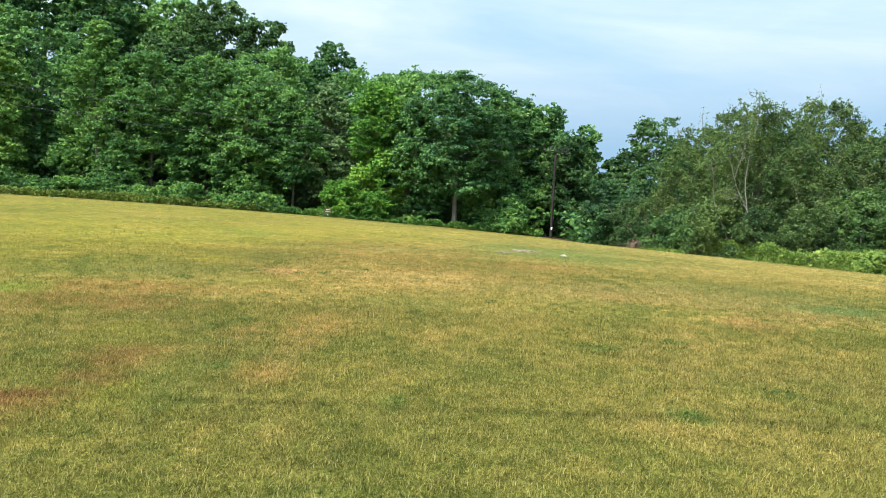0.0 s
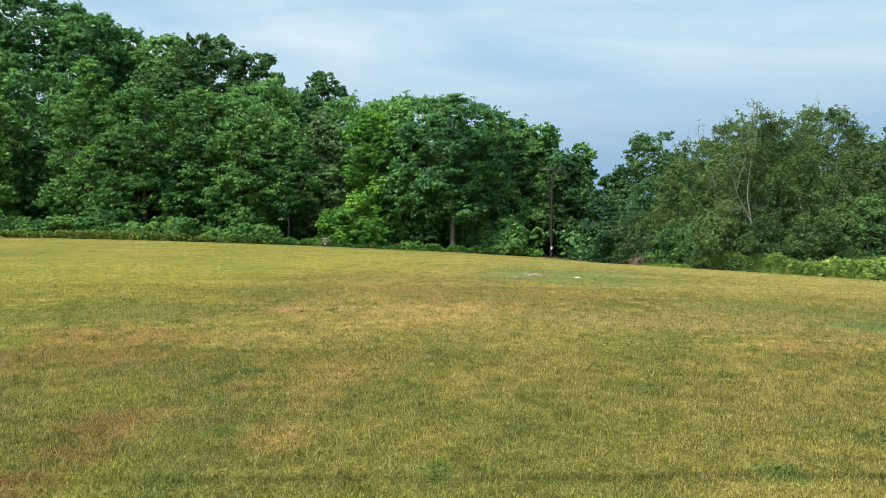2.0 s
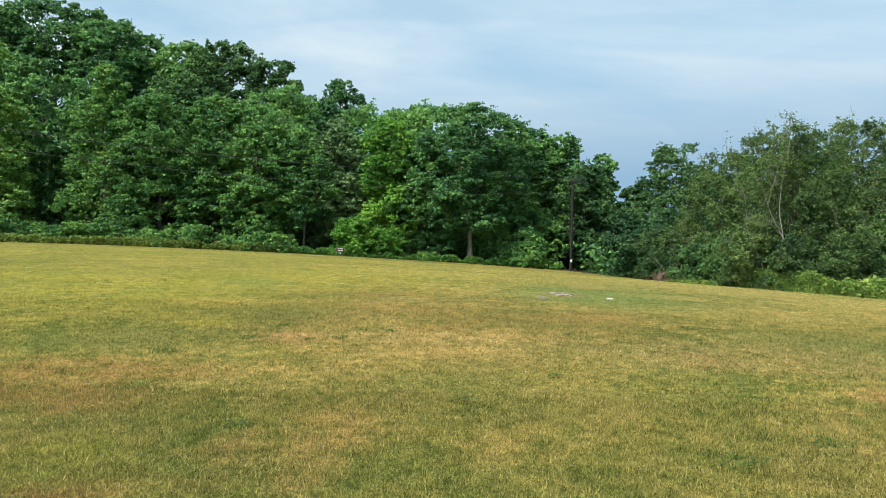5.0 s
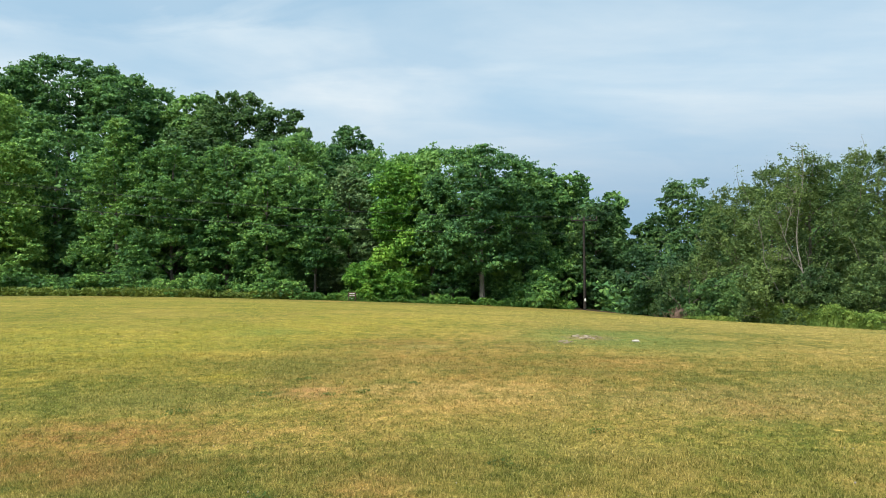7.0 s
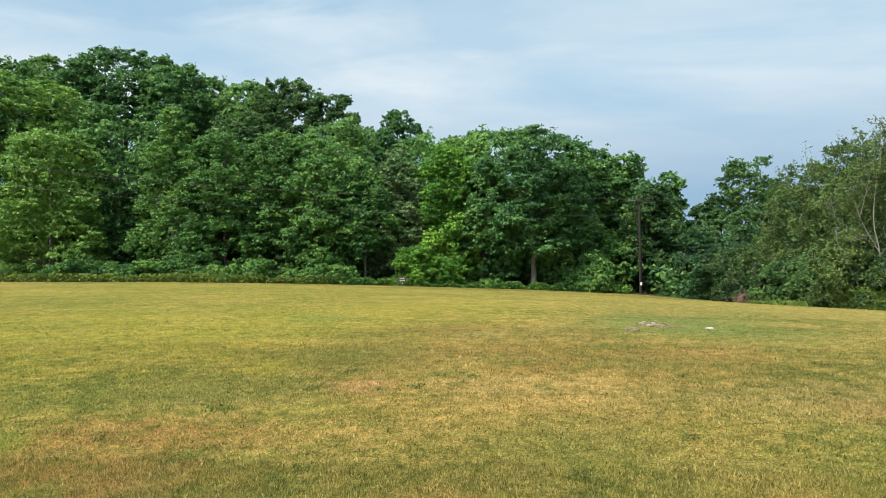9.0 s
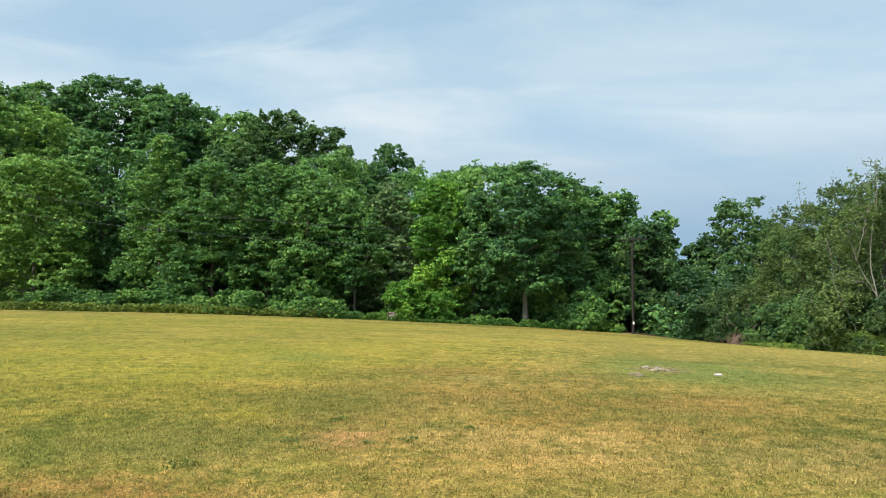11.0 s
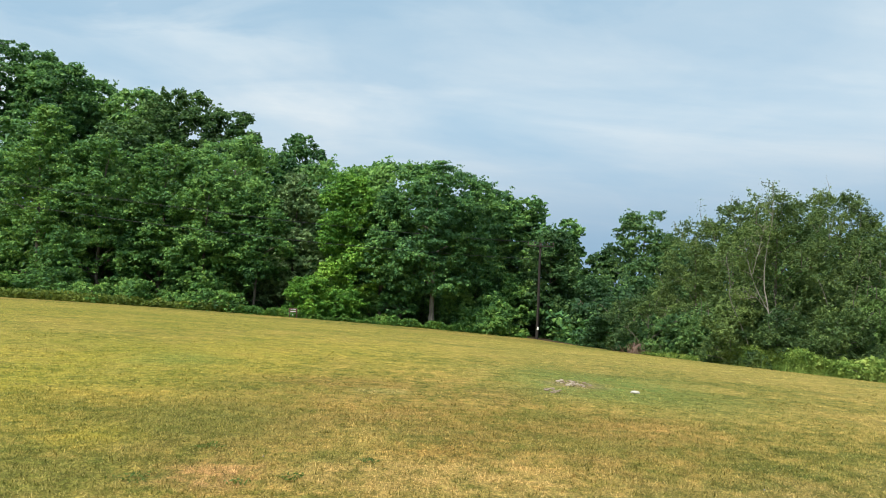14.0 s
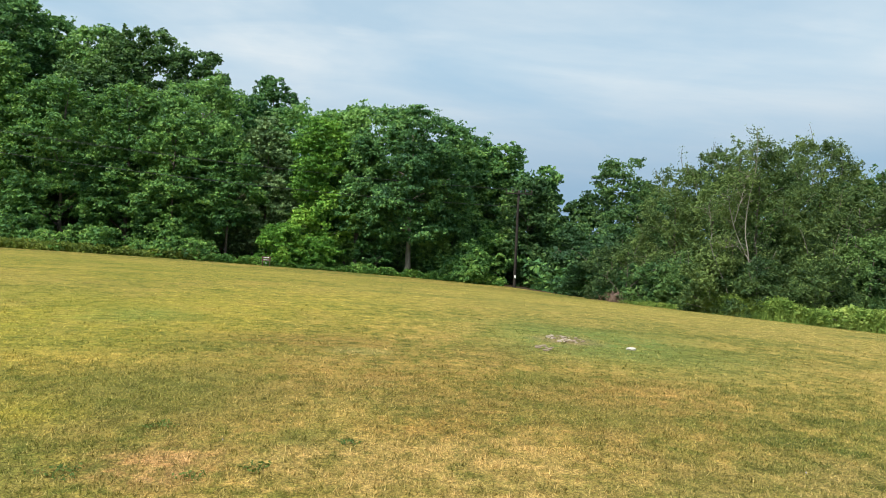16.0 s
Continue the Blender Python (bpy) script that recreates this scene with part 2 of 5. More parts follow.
def field_colour(m, pos, dim, lift):
    """Dry summer turf: straw, rust-brown and olive green in broad drifts, broken by tufts and specks."""
    broad = m.noise(pos, 0.16, 3, 0.5, 0.4)
    blot = m.noise(pos, 0.75, 4, 0.6, 0.6)
    tuft = m.noise(pos, 3.0, 4, 0.65)
    spot = m.noise(pos, 11.0, 3, 0.6)
    speck = m.noise(pos, 46.0, 2, 0.6)
    tone = m.math("ADD", m.math("MULTIPLY", broad, 0.42), m.math("ADD", m.math("MULTIPLY", blot, 0.55), m.math("MULTIPLY", tuft, 0.45)))
    tone = m.math("ADD", tone, m.math("MULTIPLY", spot, 0.33))
    colour = m.ramp(tone, [(0.75, (0.080, 0.106, 0.024)), (0.835, (0.148, 0.146, 0.038)), (0.90, (0.212, 0.182, 0.056)), (0.975, (0.300, 0.225, 0.084))])
    dry = m.grey(m.noise(pos, 0.55, 5, 0.62, 0.8), 0.52, 0.68)
    colour = m.mix(m.math("MULTIPLY", dry, 0.55), colour, (0.235, 0.170, 0.074))
    moist = m.grey(m.noise(pos, 1.1, 5, 0.62, 0.8), 0.54, 0.66)
    colour = m.mix(m.math("MULTIPLY", moist, 0.42), colour, (0.112, 0.132, 0.036))
    sep = m.add("ShaderNodeSeparateXYZ", Vector=pos)
    wob = m.math("SUBTRACT", m.noise(pos, 0.8, 5, 0.65), 0.5)
    ragged = m.math("SUBTRACT", m.noise(pos, 2.6, 4, 0.65), 0.5)
    broken = m.math("ADD", 0.3, m.math("MULTIPLY", m.grey(m.math("ADD", m.math("MULTIPLY", tuft, 0.6), m.math("MULTIPLY", spot, 0.4)), 0.36, 0.62), 0.9))

    def patch(x, y, rx, ry, tint, amount, soft=0.5, rag=2.2):
        nonlocal colour
        dx = m.math("DIVIDE", m.math("SUBTRACT", sep.outputs[0], x), rx)
        dy = m.math("DIVIDE", m.math("SUBTRACT", sep.outputs[1], y), ry)
        d = m.math("SQRT", m.math("ADD", m.math("MULTIPLY", dx, dx), m.math("MULTIPLY", dy, dy)))
        d = m.math("ADD", d, m.math("MULTIPLY", wob if rx > 0.8 else ragged, rag))
        keep = m.math("MULTIPLY", m.math("SUBTRACT", 1.0, m.grey(d, 0.85 - 1.25 * soft, 0.95 + 1.5 * soft)), broken)
        colour = m.mix(m.math("MULTIPLY", keep, amount, clamp=True), colour, tint)

    YELLOW, STRAW, TAN = (0.262, 0.246, 0.040), (0.315, 0.250, 0.092), (0.315, 0.215, 0.085)
    BROWN, RUST, LUSH = (0.235, 0.160, 0.058), (0.205, 0.112, 0.046), (0.075, 0.128, 0.028)
    # broad drifts
    patch(-17, 27, 14.5, 20, (0.236, 0.226, 0.046), 0.55, 0.3, 0.9)
    patch(-8.8, 14.2, 5.2, 5.2, YELLOW, 0.55, 0.35, 1.1)
    patch(-4.3, 17.2, 2.6, 4.2, YELLOW, 0.4, 0.5, 1.2)
    patch(-1.7, 21.5, 2.8, 4.2, (0.305, 0.265, 0.055), 0.5, 0.5, 1.2)
    patch(9, 26, 9, 11, (0.310, 0.262, 0.098), 0.7, 0.5, 1.2)
    patch(1, 34, 11, 9, (0.280, 0.242, 0.062), 0.5, 0.5, 1.2)
    patch(0, 2.6, 15, 4.0, (0.122, 0.134, 0.034), 0.75, 0.6, 1.6)
    patch(-0.7, 12.3, 3.3, 3.2, BROWN, 0.62, 0.45, 1.6)
    patch(6.0, 13.4, 3.4, 2.4, (0.285, 0.222, 0.080), 0.6, 0.5, 1.2)
    patch(3.8, 9.6, 2.0, 1.0, (0.262, 0.198, 0.090), 0.6, 0.5, 1.4)
    patch(0.2, 7.6, 1.6, 1.2, (0.140, 0.148, 0.036), 0.5, 0.5, 1.6)
    patch(1.8, 9.4, 1.6, 0.8, (0.240, 0.195, 0.080), 0.5, 0.5, 1.6)
    # lush turf about the rocks, and greener drifts
    patch(2.5, 16.3, 1.8, 2.2, (0.120, 0.172, 0.056), 0.95, 0.5, 1.2)
    patch(4.5, 10.6, 1.2, 0.6, (0.130, 0.148, 0.052), 0.6, 0.5, 1.4)
    patch(5.4, 9.2, 0.75, 0.35, (0.080, 0.150, 0.058), 0.8, 0.5, 1.4)
    patch(-4.9, 16.5, 0.8, 0.9, (0.150, 0.195, 0.052), 0.7, 0.5, 1.4)
    patch(-7.5, 18.5, 3.0, 1.3, (0.150, 0.170, 0.040), 0.45, 0.5, 1.4)
    patch(-12, 15, 4, 1.0, (0.140, 0.165, 0.036), 0.4, 0.5, 1.4)
    patch(-4.2, 9.5, 1.3, 0.7, (0.098, 0.122, 0.034), 0.7, 0.5, 1.5)
    patch(-2.9, 11.9, 1.0, 1.1, (0.110, 0.128, 0.036), 0.65, 0.5, 1.5)
    patch(-0.4, 8.1, 0.7, 0.5, LUSH, 0.45, 0.5)
    patch(0.85, 12.8, 0.4, 0.45, (0.100, 0.125, 0.030), 0.7, 0.5)
    patch(1.1, 11.6, 0.6, 0.5, (0.100, 0.125, 0.030), 0.65, 0.5)
    patch(-1.9, 4.7, 0.35, 0.55, (0.085, 0.122, 0.030), 0.65, 0.5)
    patch(-5.0, 7.8, 0.45, 0.35, (0.120, 0.185, 0.026), 0.8, 0.5)
    patch(-2.87, 5.95, 0.3, 0.45, (0.175, 0.180, 0.036), 0.75, 0.5)
    patch(-2.17, 4.4, 0.2, 0.28, (0.180, 0.185, 0.036), 0.75, 0.5)
    patch(-1.92, 6.5, 0.12, 0.24, LUSH, 0.8, 0.5)
    patch(-1.95, 5.87, 0.16, 0.14, LUSH, 0.7, 0.5)
    patch(-0.3, 4.45, 0.15, 0.16, LUSH, 0.6, 0.5)
    patch(1.7, 4.4, 0.14, 0.16, LUSH, 0.8, 0.5)
    patch(-1.56, 10.5, 0.2, 0.3, LUSH, 0.6, 0.5)
    # bleached and tan turf
    patch(-0.35, 9.95, 0.95, 0.75, (0.345, 0.245, 0.105), 0.95, 0.5, 1.3)
    patch(-1.35, 10.05, 0.5, 0.4, (0.335, 0.240, 0.105), 0.7, 0.5, 1.4)
    patch(-1.2, 6.6, 0.34, 0.5, TAN, 0.85, 0.5, 1.6)
    patch(-1.22, 5.78, 0.2, 0.34, TAN, 0.7, 0.5, 1.6)
    patch(-1.3, 4.98, 0.22, 0.28, (0.300, 0.200, 0.080), 0.8, 0.5, 1.6)
    patch(-1.82, 6.05, 0.22, 0.5, (0.285, 0.195, 0.080), 0.65, 0.5, 1.6)
    patch(-2.4, 9.9, 0.36, 0.36, (0.320, 0.200, 0.100), 0.95, 0.4, 1.2)
    patch(-1.2, 11.2, 0.5, 0.6, STRAW, 0.6, 0.5, 1.4)
    patch(-1.29, 14.1, 0.35, 0.22, (0.40, 0.32, 0.16), 0.8, 0.5, 1.2)
    patch(-4.5, 12.8, 0.7, 0.5, (0.320, 0.255, 0.070), 0.5, 0.5, 1.2)
    patch(-3.7, 10.9, 0.4, 0.4, (0.260, 0.240, 0.040), 0.6, 0.5, 1.2)
    patch(-2.5, 8.95, 0.34, 0.2, (0.230, 0.220, 0.060), 0.7, 0.5, 1.2)
    # rust-brown turf
    patch(-3.8, 8.1, 1.0, 0.5, RUST, 0.7, 0.5, 1.6)
    patch(-3.4, 7.2, 0.6, 0.35, (0.220, 0.125, 0.050), 0.65, 0.5, 1.6)
    patch(-4.3, 7.2, 0.4, 0.5, (0.230, 0.135, 0.052), 0.65, 0.5, 1.6)
    patch(-2.5, 5.26, 0.3, 0.3, (0.190, 0.100, 0.046), 0.85, 0.5, 1.6)
    patch(-2.48, 4.7, 0.22, 0.18, (0.175, 0.092, 0.042), 0.8, 0.5, 1.6)
    patch(-2.75, 4.25, 0.35, 0.2, (0.185, 0.092, 0.040), 0.95, 0.5, 1.6)
    patch(-3.4, 3.7, 0.8, 0.5, (0.180, 0.100, 0.042), 0.75, 0.5, 1.6)
    patch(-1.2, 7.9, 2.0, 1.0, (0.168, 0.132, 0.046), 0.45, 0.5, 1.6)
    patch(-2.0, 14.8, 0.9, 0.5, (0.230, 0.150, 0.058), 0.65, 0.5, 1.4)
    patch(-0.6, 10.9, 0.5, 0.3, (0.270, 0.165, 0.055), 0.6, 0.5, 1.4)
    patch(1.6, 12.2, 0.9, 0.8, (0.262, 0.178, 0.072), 0.6, 0.5, 1.4)
    patch(2.36, 9.2, 0.32, 0.42, (0.275, 0.185, 0.080), 0.6, 0.5, 1.4)
    patch(3.6, 7.7, 0.36, 0.4, (0.250, 0.150, 0.070), 0.7, 0.5, 1.4)
    patch(4.6, 8.3, 0.7, 0.4, (0.255, 0.175, 0.080), 0.6, 0.5, 1.4)
    patch(1.92, 16.15, 0.45, 0.55, (0.19, 0.14, 0.10), 0.9, 0.5, 1.2)
    # small dark tufts and bleached wisps all over
    clump = m.noise(pos, 5.5, 5, 0.72, 0.3)
    colour = m.mix(1.0, colour, m.ramp(clump, [(0.37, (0.64, 0.69, 0.56)), (0.47, (0.94, 0.95, 0.90)), (0.55, (1.06, 1.04, 1.04)), (0.65, (1.36, 1.27, 1.30))]), "MULTIPLY")
    return m.mix(m.grey(speck, 0.38, 0.62), m.mix(1.0, colour, (dim, dim, dim), "MULTIPLY"), m.mix(1.0, colour, (lift, lift, lift), "MULTIPLY"))


def turf_material():
    m = Nodes("field_turf")
    pos = m.add("ShaderNodeNewGeometry").outputs["Position"]
    colour = field_colour(m, pos, 0.7, 1.2)
    fine = m.noise(pos, 46, 3, 0.7)
    flat = m.add("ShaderNodeMapping", Vector=pos, Scale=(0.6, 1.0, 1))
    streak = m.noise(flat.outputs[0], 7, 5, 0.7)
    grain = m.math("ADD", m.math("MULTIPLY", fine, 0.5), m.math("MULTIPLY", streak, 0.5))
    long = m.add("ShaderNodeMapping", Vector=pos, Rotation=(0, 0, 0.12), Scale=(0.13, 0.8, 1))
    drift = m.noise(long.outputs[0], 1.0, 5, 0.62, 0.5)
    colour = m.mix(1.0, colour, m.ramp(drift, [(0.36, (0.78, 0.86, 0.80)), (0.5, (1.0, 1.0, 1.0)), (0.64, (1.15, 1.10, 1.08))]), "MULTIPLY")
    colour = m.mix(1.0, colour, m.ramp(grain, [(0.36, (0.62, 0.64, 0.60)), (0.5, (0.90, 0.89, 0.84)), (0.64, (1.16, 1.13, 1.06))]), "MULTIPLY")
    grit = m.noise(pos, 120, 2, 0.6)
    colour = m.mix(1.0, colour, m.ramp(grit, [(0.35, (0.66, 0.68, 0.64)), (0.5, (0.97, 0.97, 0.95)), (0.66, (1.32, 1.28, 1.24))]), "MULTIPLY")
    colour = m.mix(1.0, colour, (1.00, 0.965, 0.78), "MULTIPLY")   # thatch under the blades
    # leaf litter and soil where the mown turf ends under the trees
    place = m.add("ShaderNodeSeparateXYZ", Vector=pos)
    wander = m.math("MULTIPLY", m.math("SUBTRACT", m.noise(pos, 0.6, 4, 0.6), 0.5), 2.5)
    back = m.math("SUBTRACT", m.math("ADD", place.outputs[1], wander), 58.8)
    slant = m.math("SUBTRACT", m.math("ADD", m.math("MULTIPLY", place.outputs[0], 2.3), m.math("ADD", place.outputs[1], wander)), 77.5)
    litter = m.ramp(fine, [(0.3, (0.022, 0.017, 0.011)), (0.55, (0.060, 0.044, 0.026)), (0.75, (0.105, 0.080, 0.045))])
    colour = m.mix(m.grey(m.math("MAXIMUM", back, m.math("MULTIPLY", slant, 0.4)), -0.3, 0.6), colour, litter)
    m.bump(m.math("ADD", fine, m.math("ADD", streak, grit)), 0.5, 0.03)
    return m.set(colour, 0.95, 0.1)


def blade_material():
    m = Nodes("grass_blades")
    geo = m.add("ShaderNodeNewGeometry")
    colour = field_colour(m, geo.outputs["Position"], 0.8, 1.14)
    r = geo.outputs["Random Per Island"]
    colour = m.mix(0.28, colour, m.ramp(r, [(0.0, (0.072, 0.095, 0.022)), (0.4, (0.135, 0.150, 0.038)), (0.7, (0.240, 0.210, 0.080)), (1.0, (0.350, 0.295, 0.140))]))
    colour = m.mix(1.0, colour, m.ramp(r, [(0.0, (0.52, 0.54, 0.48)), (0.4, (0.92, 0.93, 0.88)), (0.75, (1.16, 1.16, 1.14)), (1.0, (1.42, 1.40, 1.45))]), "MULTIPLY")
    colour = m.mix(1.0, colour, (1.36, 1.29, 1.14), "MULTIPLY")
    m.set(colour, 0.7, 0.08)
    tr = m.add("ShaderNodeBsdfTranslucent", Color=colour)
    mx = m.add("ShaderNodeMixShader", Fac=0.42)
    m.l.new(m.bsdf.outputs[0], mx.inputs[1])
    m.l.new(tr.outputs[0], mx.inputs[2])
    m.l.new(mx.outputs[0], m.out.inputs[0])
    return m.mat


def stone_material(name, dark, light):
    m = Nodes(name)
    tex = m.add("ShaderNodeTexCoord").outputs["Object"]
    grain = m.noise(tex, 22, 6, 0.7)
    blot = m.noise(tex, 4, 4)
    m.bump(grain, 0.6, 0.01)
    return m.set(m.mix(m.grey(blot, 0.3, 0.7), m.ramp(grain, [(0.3, dark), (0.7, light)]), light), 0.9, 0.3)


def plain_material(name, rgb, rough=0.7, metal=0.0):
    m = Nodes(name)
    tex = m.add("ShaderNodeTexCoord").outputs["Object"]
    wear = m.noise(tex, 7, 5, 0.6)
    m.bsdf.inputs["Metallic"].default_value = metal
    return m.set(m.mix(m.grey(wear, 0.3, 0.75), tuple(0.7 * v for v in rgb), rgb), rough)


TURF, BLADE = turf_material(), blade_material()
WHITE_STONE = stone_material("white_stone", (0.24, 0.225, 0.19), (0.42, 0.39, 0.33))
PALE_STONE = stone_material("pale_stone", (0.22, 0.18, 0.13), (0.38, 0.32, 0.24))
GREY_STONE = stone_material("grey_stone", (0.13, 0.098, 0.066), (0.26, 0.20, 0.145))
WHITE_PAINT = plain_material("white_paint", (0.75, 0.74, 0.7))
RED_PAINT = plain_material("red_brown_paint", (0.085, 0.045, 0.036))
WIRE = plain_material("black_cable", (0.02, 0.02, 0.022), 0.5)
INSULATOR = plain_material("glazed_insulator", (0.10, 0.07, 0.06), 0.25)


# ---- mesh tools ----
def mesh_of(name, verts, faces, material, smooth=False):
    """A mesh from an array of corners and one of triangles."""
    verts, faces = np.asarray(verts, np.float32).reshape(-1, 3), np.asarray(faces, np.int32).reshape(-1, 3)
    me = bpy.data.meshes.new(name)
    me.vertices.add(len(verts))
    me.vertices.foreach_set("co", verts.ravel())
    me.loops.add(faces.size)
    me.loops.foreach_set("vertex_index", faces.ravel())
    me.polygons.add(len(faces))
    me.polygons.foreach_set("loop_start", np.arange(0, faces.size, 3, dtype=np.int32))
    me.polygons.foreach_set("use_smooth", np.full(len(faces), smooth))
    me.materials.append(material)
    me.update(calc_edges=True)
    me.validate()
    return me


def child(name, me, parent, label="", m=None):
    ob = new(name, me)
    ob.parent = parent
    if m is not None:
        ob.matrix_basis = m
    return tagged(ob, label)


def part(name, bm, material, parent, label="", smooth=False):
    me = bpy.data.meshes.new(name)
    bm.normal_update()
    bm.to_mesh(me)
    bm.free()
    me.materials.append(material)
    if smooth:
        me.shade_smooth()
    return child(name, me, parent, label)


def unit(v):
    return v / np.maximum(np.linalg.norm(v, axis=-1, keepdims=True), 1e-6)


def tube(points, radii, sides=7):
    """A tapered tube along points, as corners and triangles."""
    p, r = np.asarray(points, float), np.asarray(radii, float)
    way = unit(np.gradient(p, axis=0))
    ref = np.where(np.abs(way[:, 2:3]) > 0.9, (1.0, 0, 0), (0, 0, 1.0))
    u = unit(np.cross(way, ref))
    v = np.cross(way, u)
    a = np.linspace(0, 2 * np.pi, sides, endpoint=False)
    ring = p[:, None] + r[:, None, None] * (np.cos(a)[None, :, None] * u[:, None] + np.sin(a)[None, :, None] * v[:, None])
    faces = []
    for i in range(len(p) - 1):
        for j in range(sides):
            k = (j + 1) % sides
            q = (i * sides + j, i * sides + k, (i + 1) * sides + k, (i + 1) * sides + j)
            faces += [(q[0], q[1], q[2]), (q[0], q[2], q[3])]
    top = (len(p) - 1) * sides
    faces += [(top, top + j, top + j + 1) for j in range(1, sides - 1)]
    return ring.reshape(-1, 3), np.array(faces)


def join(pieces):
    verts, faces, n = [], [], 0
    for v, f in pieces:
        verts.append(v)
        faces.append(np.asarray(f) + n)
        n += len(v)
    return np.concatenate(verts), np.concatenate(faces)


def leaf_cards(pos, normal, size, rng, slim=0.36):
    """Leaf blades, one pointed triangle each, at pos, facing about normal."""
    n = len(pos)
    normal = unit(normal)
    side = unit(np.cross(normal, rng.normal(size=(n, 3))))
    along = np.cross(side, normal)
    s = size[:, None]
    back, tip = pos - 0.45 * s * along, pos + 0.55 * s * along - 0.12 * s * normal
    verts = np.stack([back + slim * s * side, tip, back - slim * s * side], 1)
    return verts.reshape(-1, 3), np.arange(3 * n).reshape(-1, 3)


def puffs_to_leaves(centres, radii, per, size, rng, flat=0.6, slim=0.36, droop=0.0):
    """Sprays of leaves: a shell of blades round each centre, most on its upper side."""
    k = np.repeat(np.arange(len(centres)), per)
    d = unit(rng.normal(size=(len(k), 3)))
    low = (d[:, 2] < 0) & (rng.random(len(k)) < 0.65)
    d[low, 2] *= -1
    if droop:   # leaves strung along arching, hanging shoots
        shoots = 5
        ways = unit(rng.normal(size=(len(centres) * shoots, 3)) + (0, 0, 0.7))
        j = k * shoots + rng.integers(0, shoots, len(k))
        s = rng.random(len(k)) ** 0.8
        pos = centres[k] + ways[j] * (1.25 * radii[k] * s)[:, None] + 0.05 * rng.normal(size=(len(k), 3))
        pos[:, 2] -= droop * 1.3 * s ** 2 * radii[k]
        d = unit(0.5 * d + ways[j])
    else:
        pos = centres[k] + d * radii[k, None] * (0.5 + 0.6 * rng.random((len(k), 1))) * (1, 1, flat)
    normal = 0.65 * d + (0, -0.1, 0.55) + 0.75 * rng.normal(size=d.shape)
    return leaf_cards(pos, normal, size * (0.65 + 0.7 * rng.random(len(k))), rng, slim)


PROFILE = {   # radius of the crown by height within it
    "round": ((0, 0.5), (0.15, 0.8), (0.4, 1.0), (0.62, 0.97), (0.8, 0.8), (0.92, 0.54), (1, 0.2)),
    "dome": ((0, 0.75), (0.2, 0.95), (0.45, 1.0), (0.68, 0.98), (0.84, 0.84), (0.95, 0.56), (1, 0.25)),
    "cone": ((0, 0.85), (0.2, 1.0), (0.45, 0.86), (0.7, 0.62), (0.88, 0.38), (1, 0.1)),
    "spire": ((0, 0.85), (0.25, 1.0), (0.5, 0.8), (0.75, 0.48), (0.9, 0.28), (1, 0.08)),
    "full": ((0, 0.95), (0.25, 1.0), (0.5, 0.98), (0.72, 0.86), (0.88, 0.62), (1, 0.22)),
}


LEAVES = 27   # blades in a usual spray


def stem_line(rng, h, reach, n=9):
    """A gently swaying line from the root up, and its heights."""
    t = np.linspace(0, 1, n)
    sway = np.cumsum(rng.normal(size=(n, 2)) * 0.005 * h, axis=0)
    sway -= sway[0]
    return np.stack([sway[:, 0] + reach[0] * t ** 1.3, sway[:, 1] + reach[1] * t ** 1.3, t * reach[2] - 0.2 * (1 - t)], 1), t


def limb(rng, start, end, r0, r1, n=6):
    mid = 0.5 * (start + end) + (0, 0, 0.08 * np.linalg.norm(end - start)) + rng.normal(size=3) * 0.06 * np.linalg.norm(end - start)
    w = np.linspace(0, 1, n)[:, None]
    return tube((1 - w) ** 2 * start + 2 * w * (1 - w) * mid + w * w * end, np.linspace(r0, r1, n), 6)


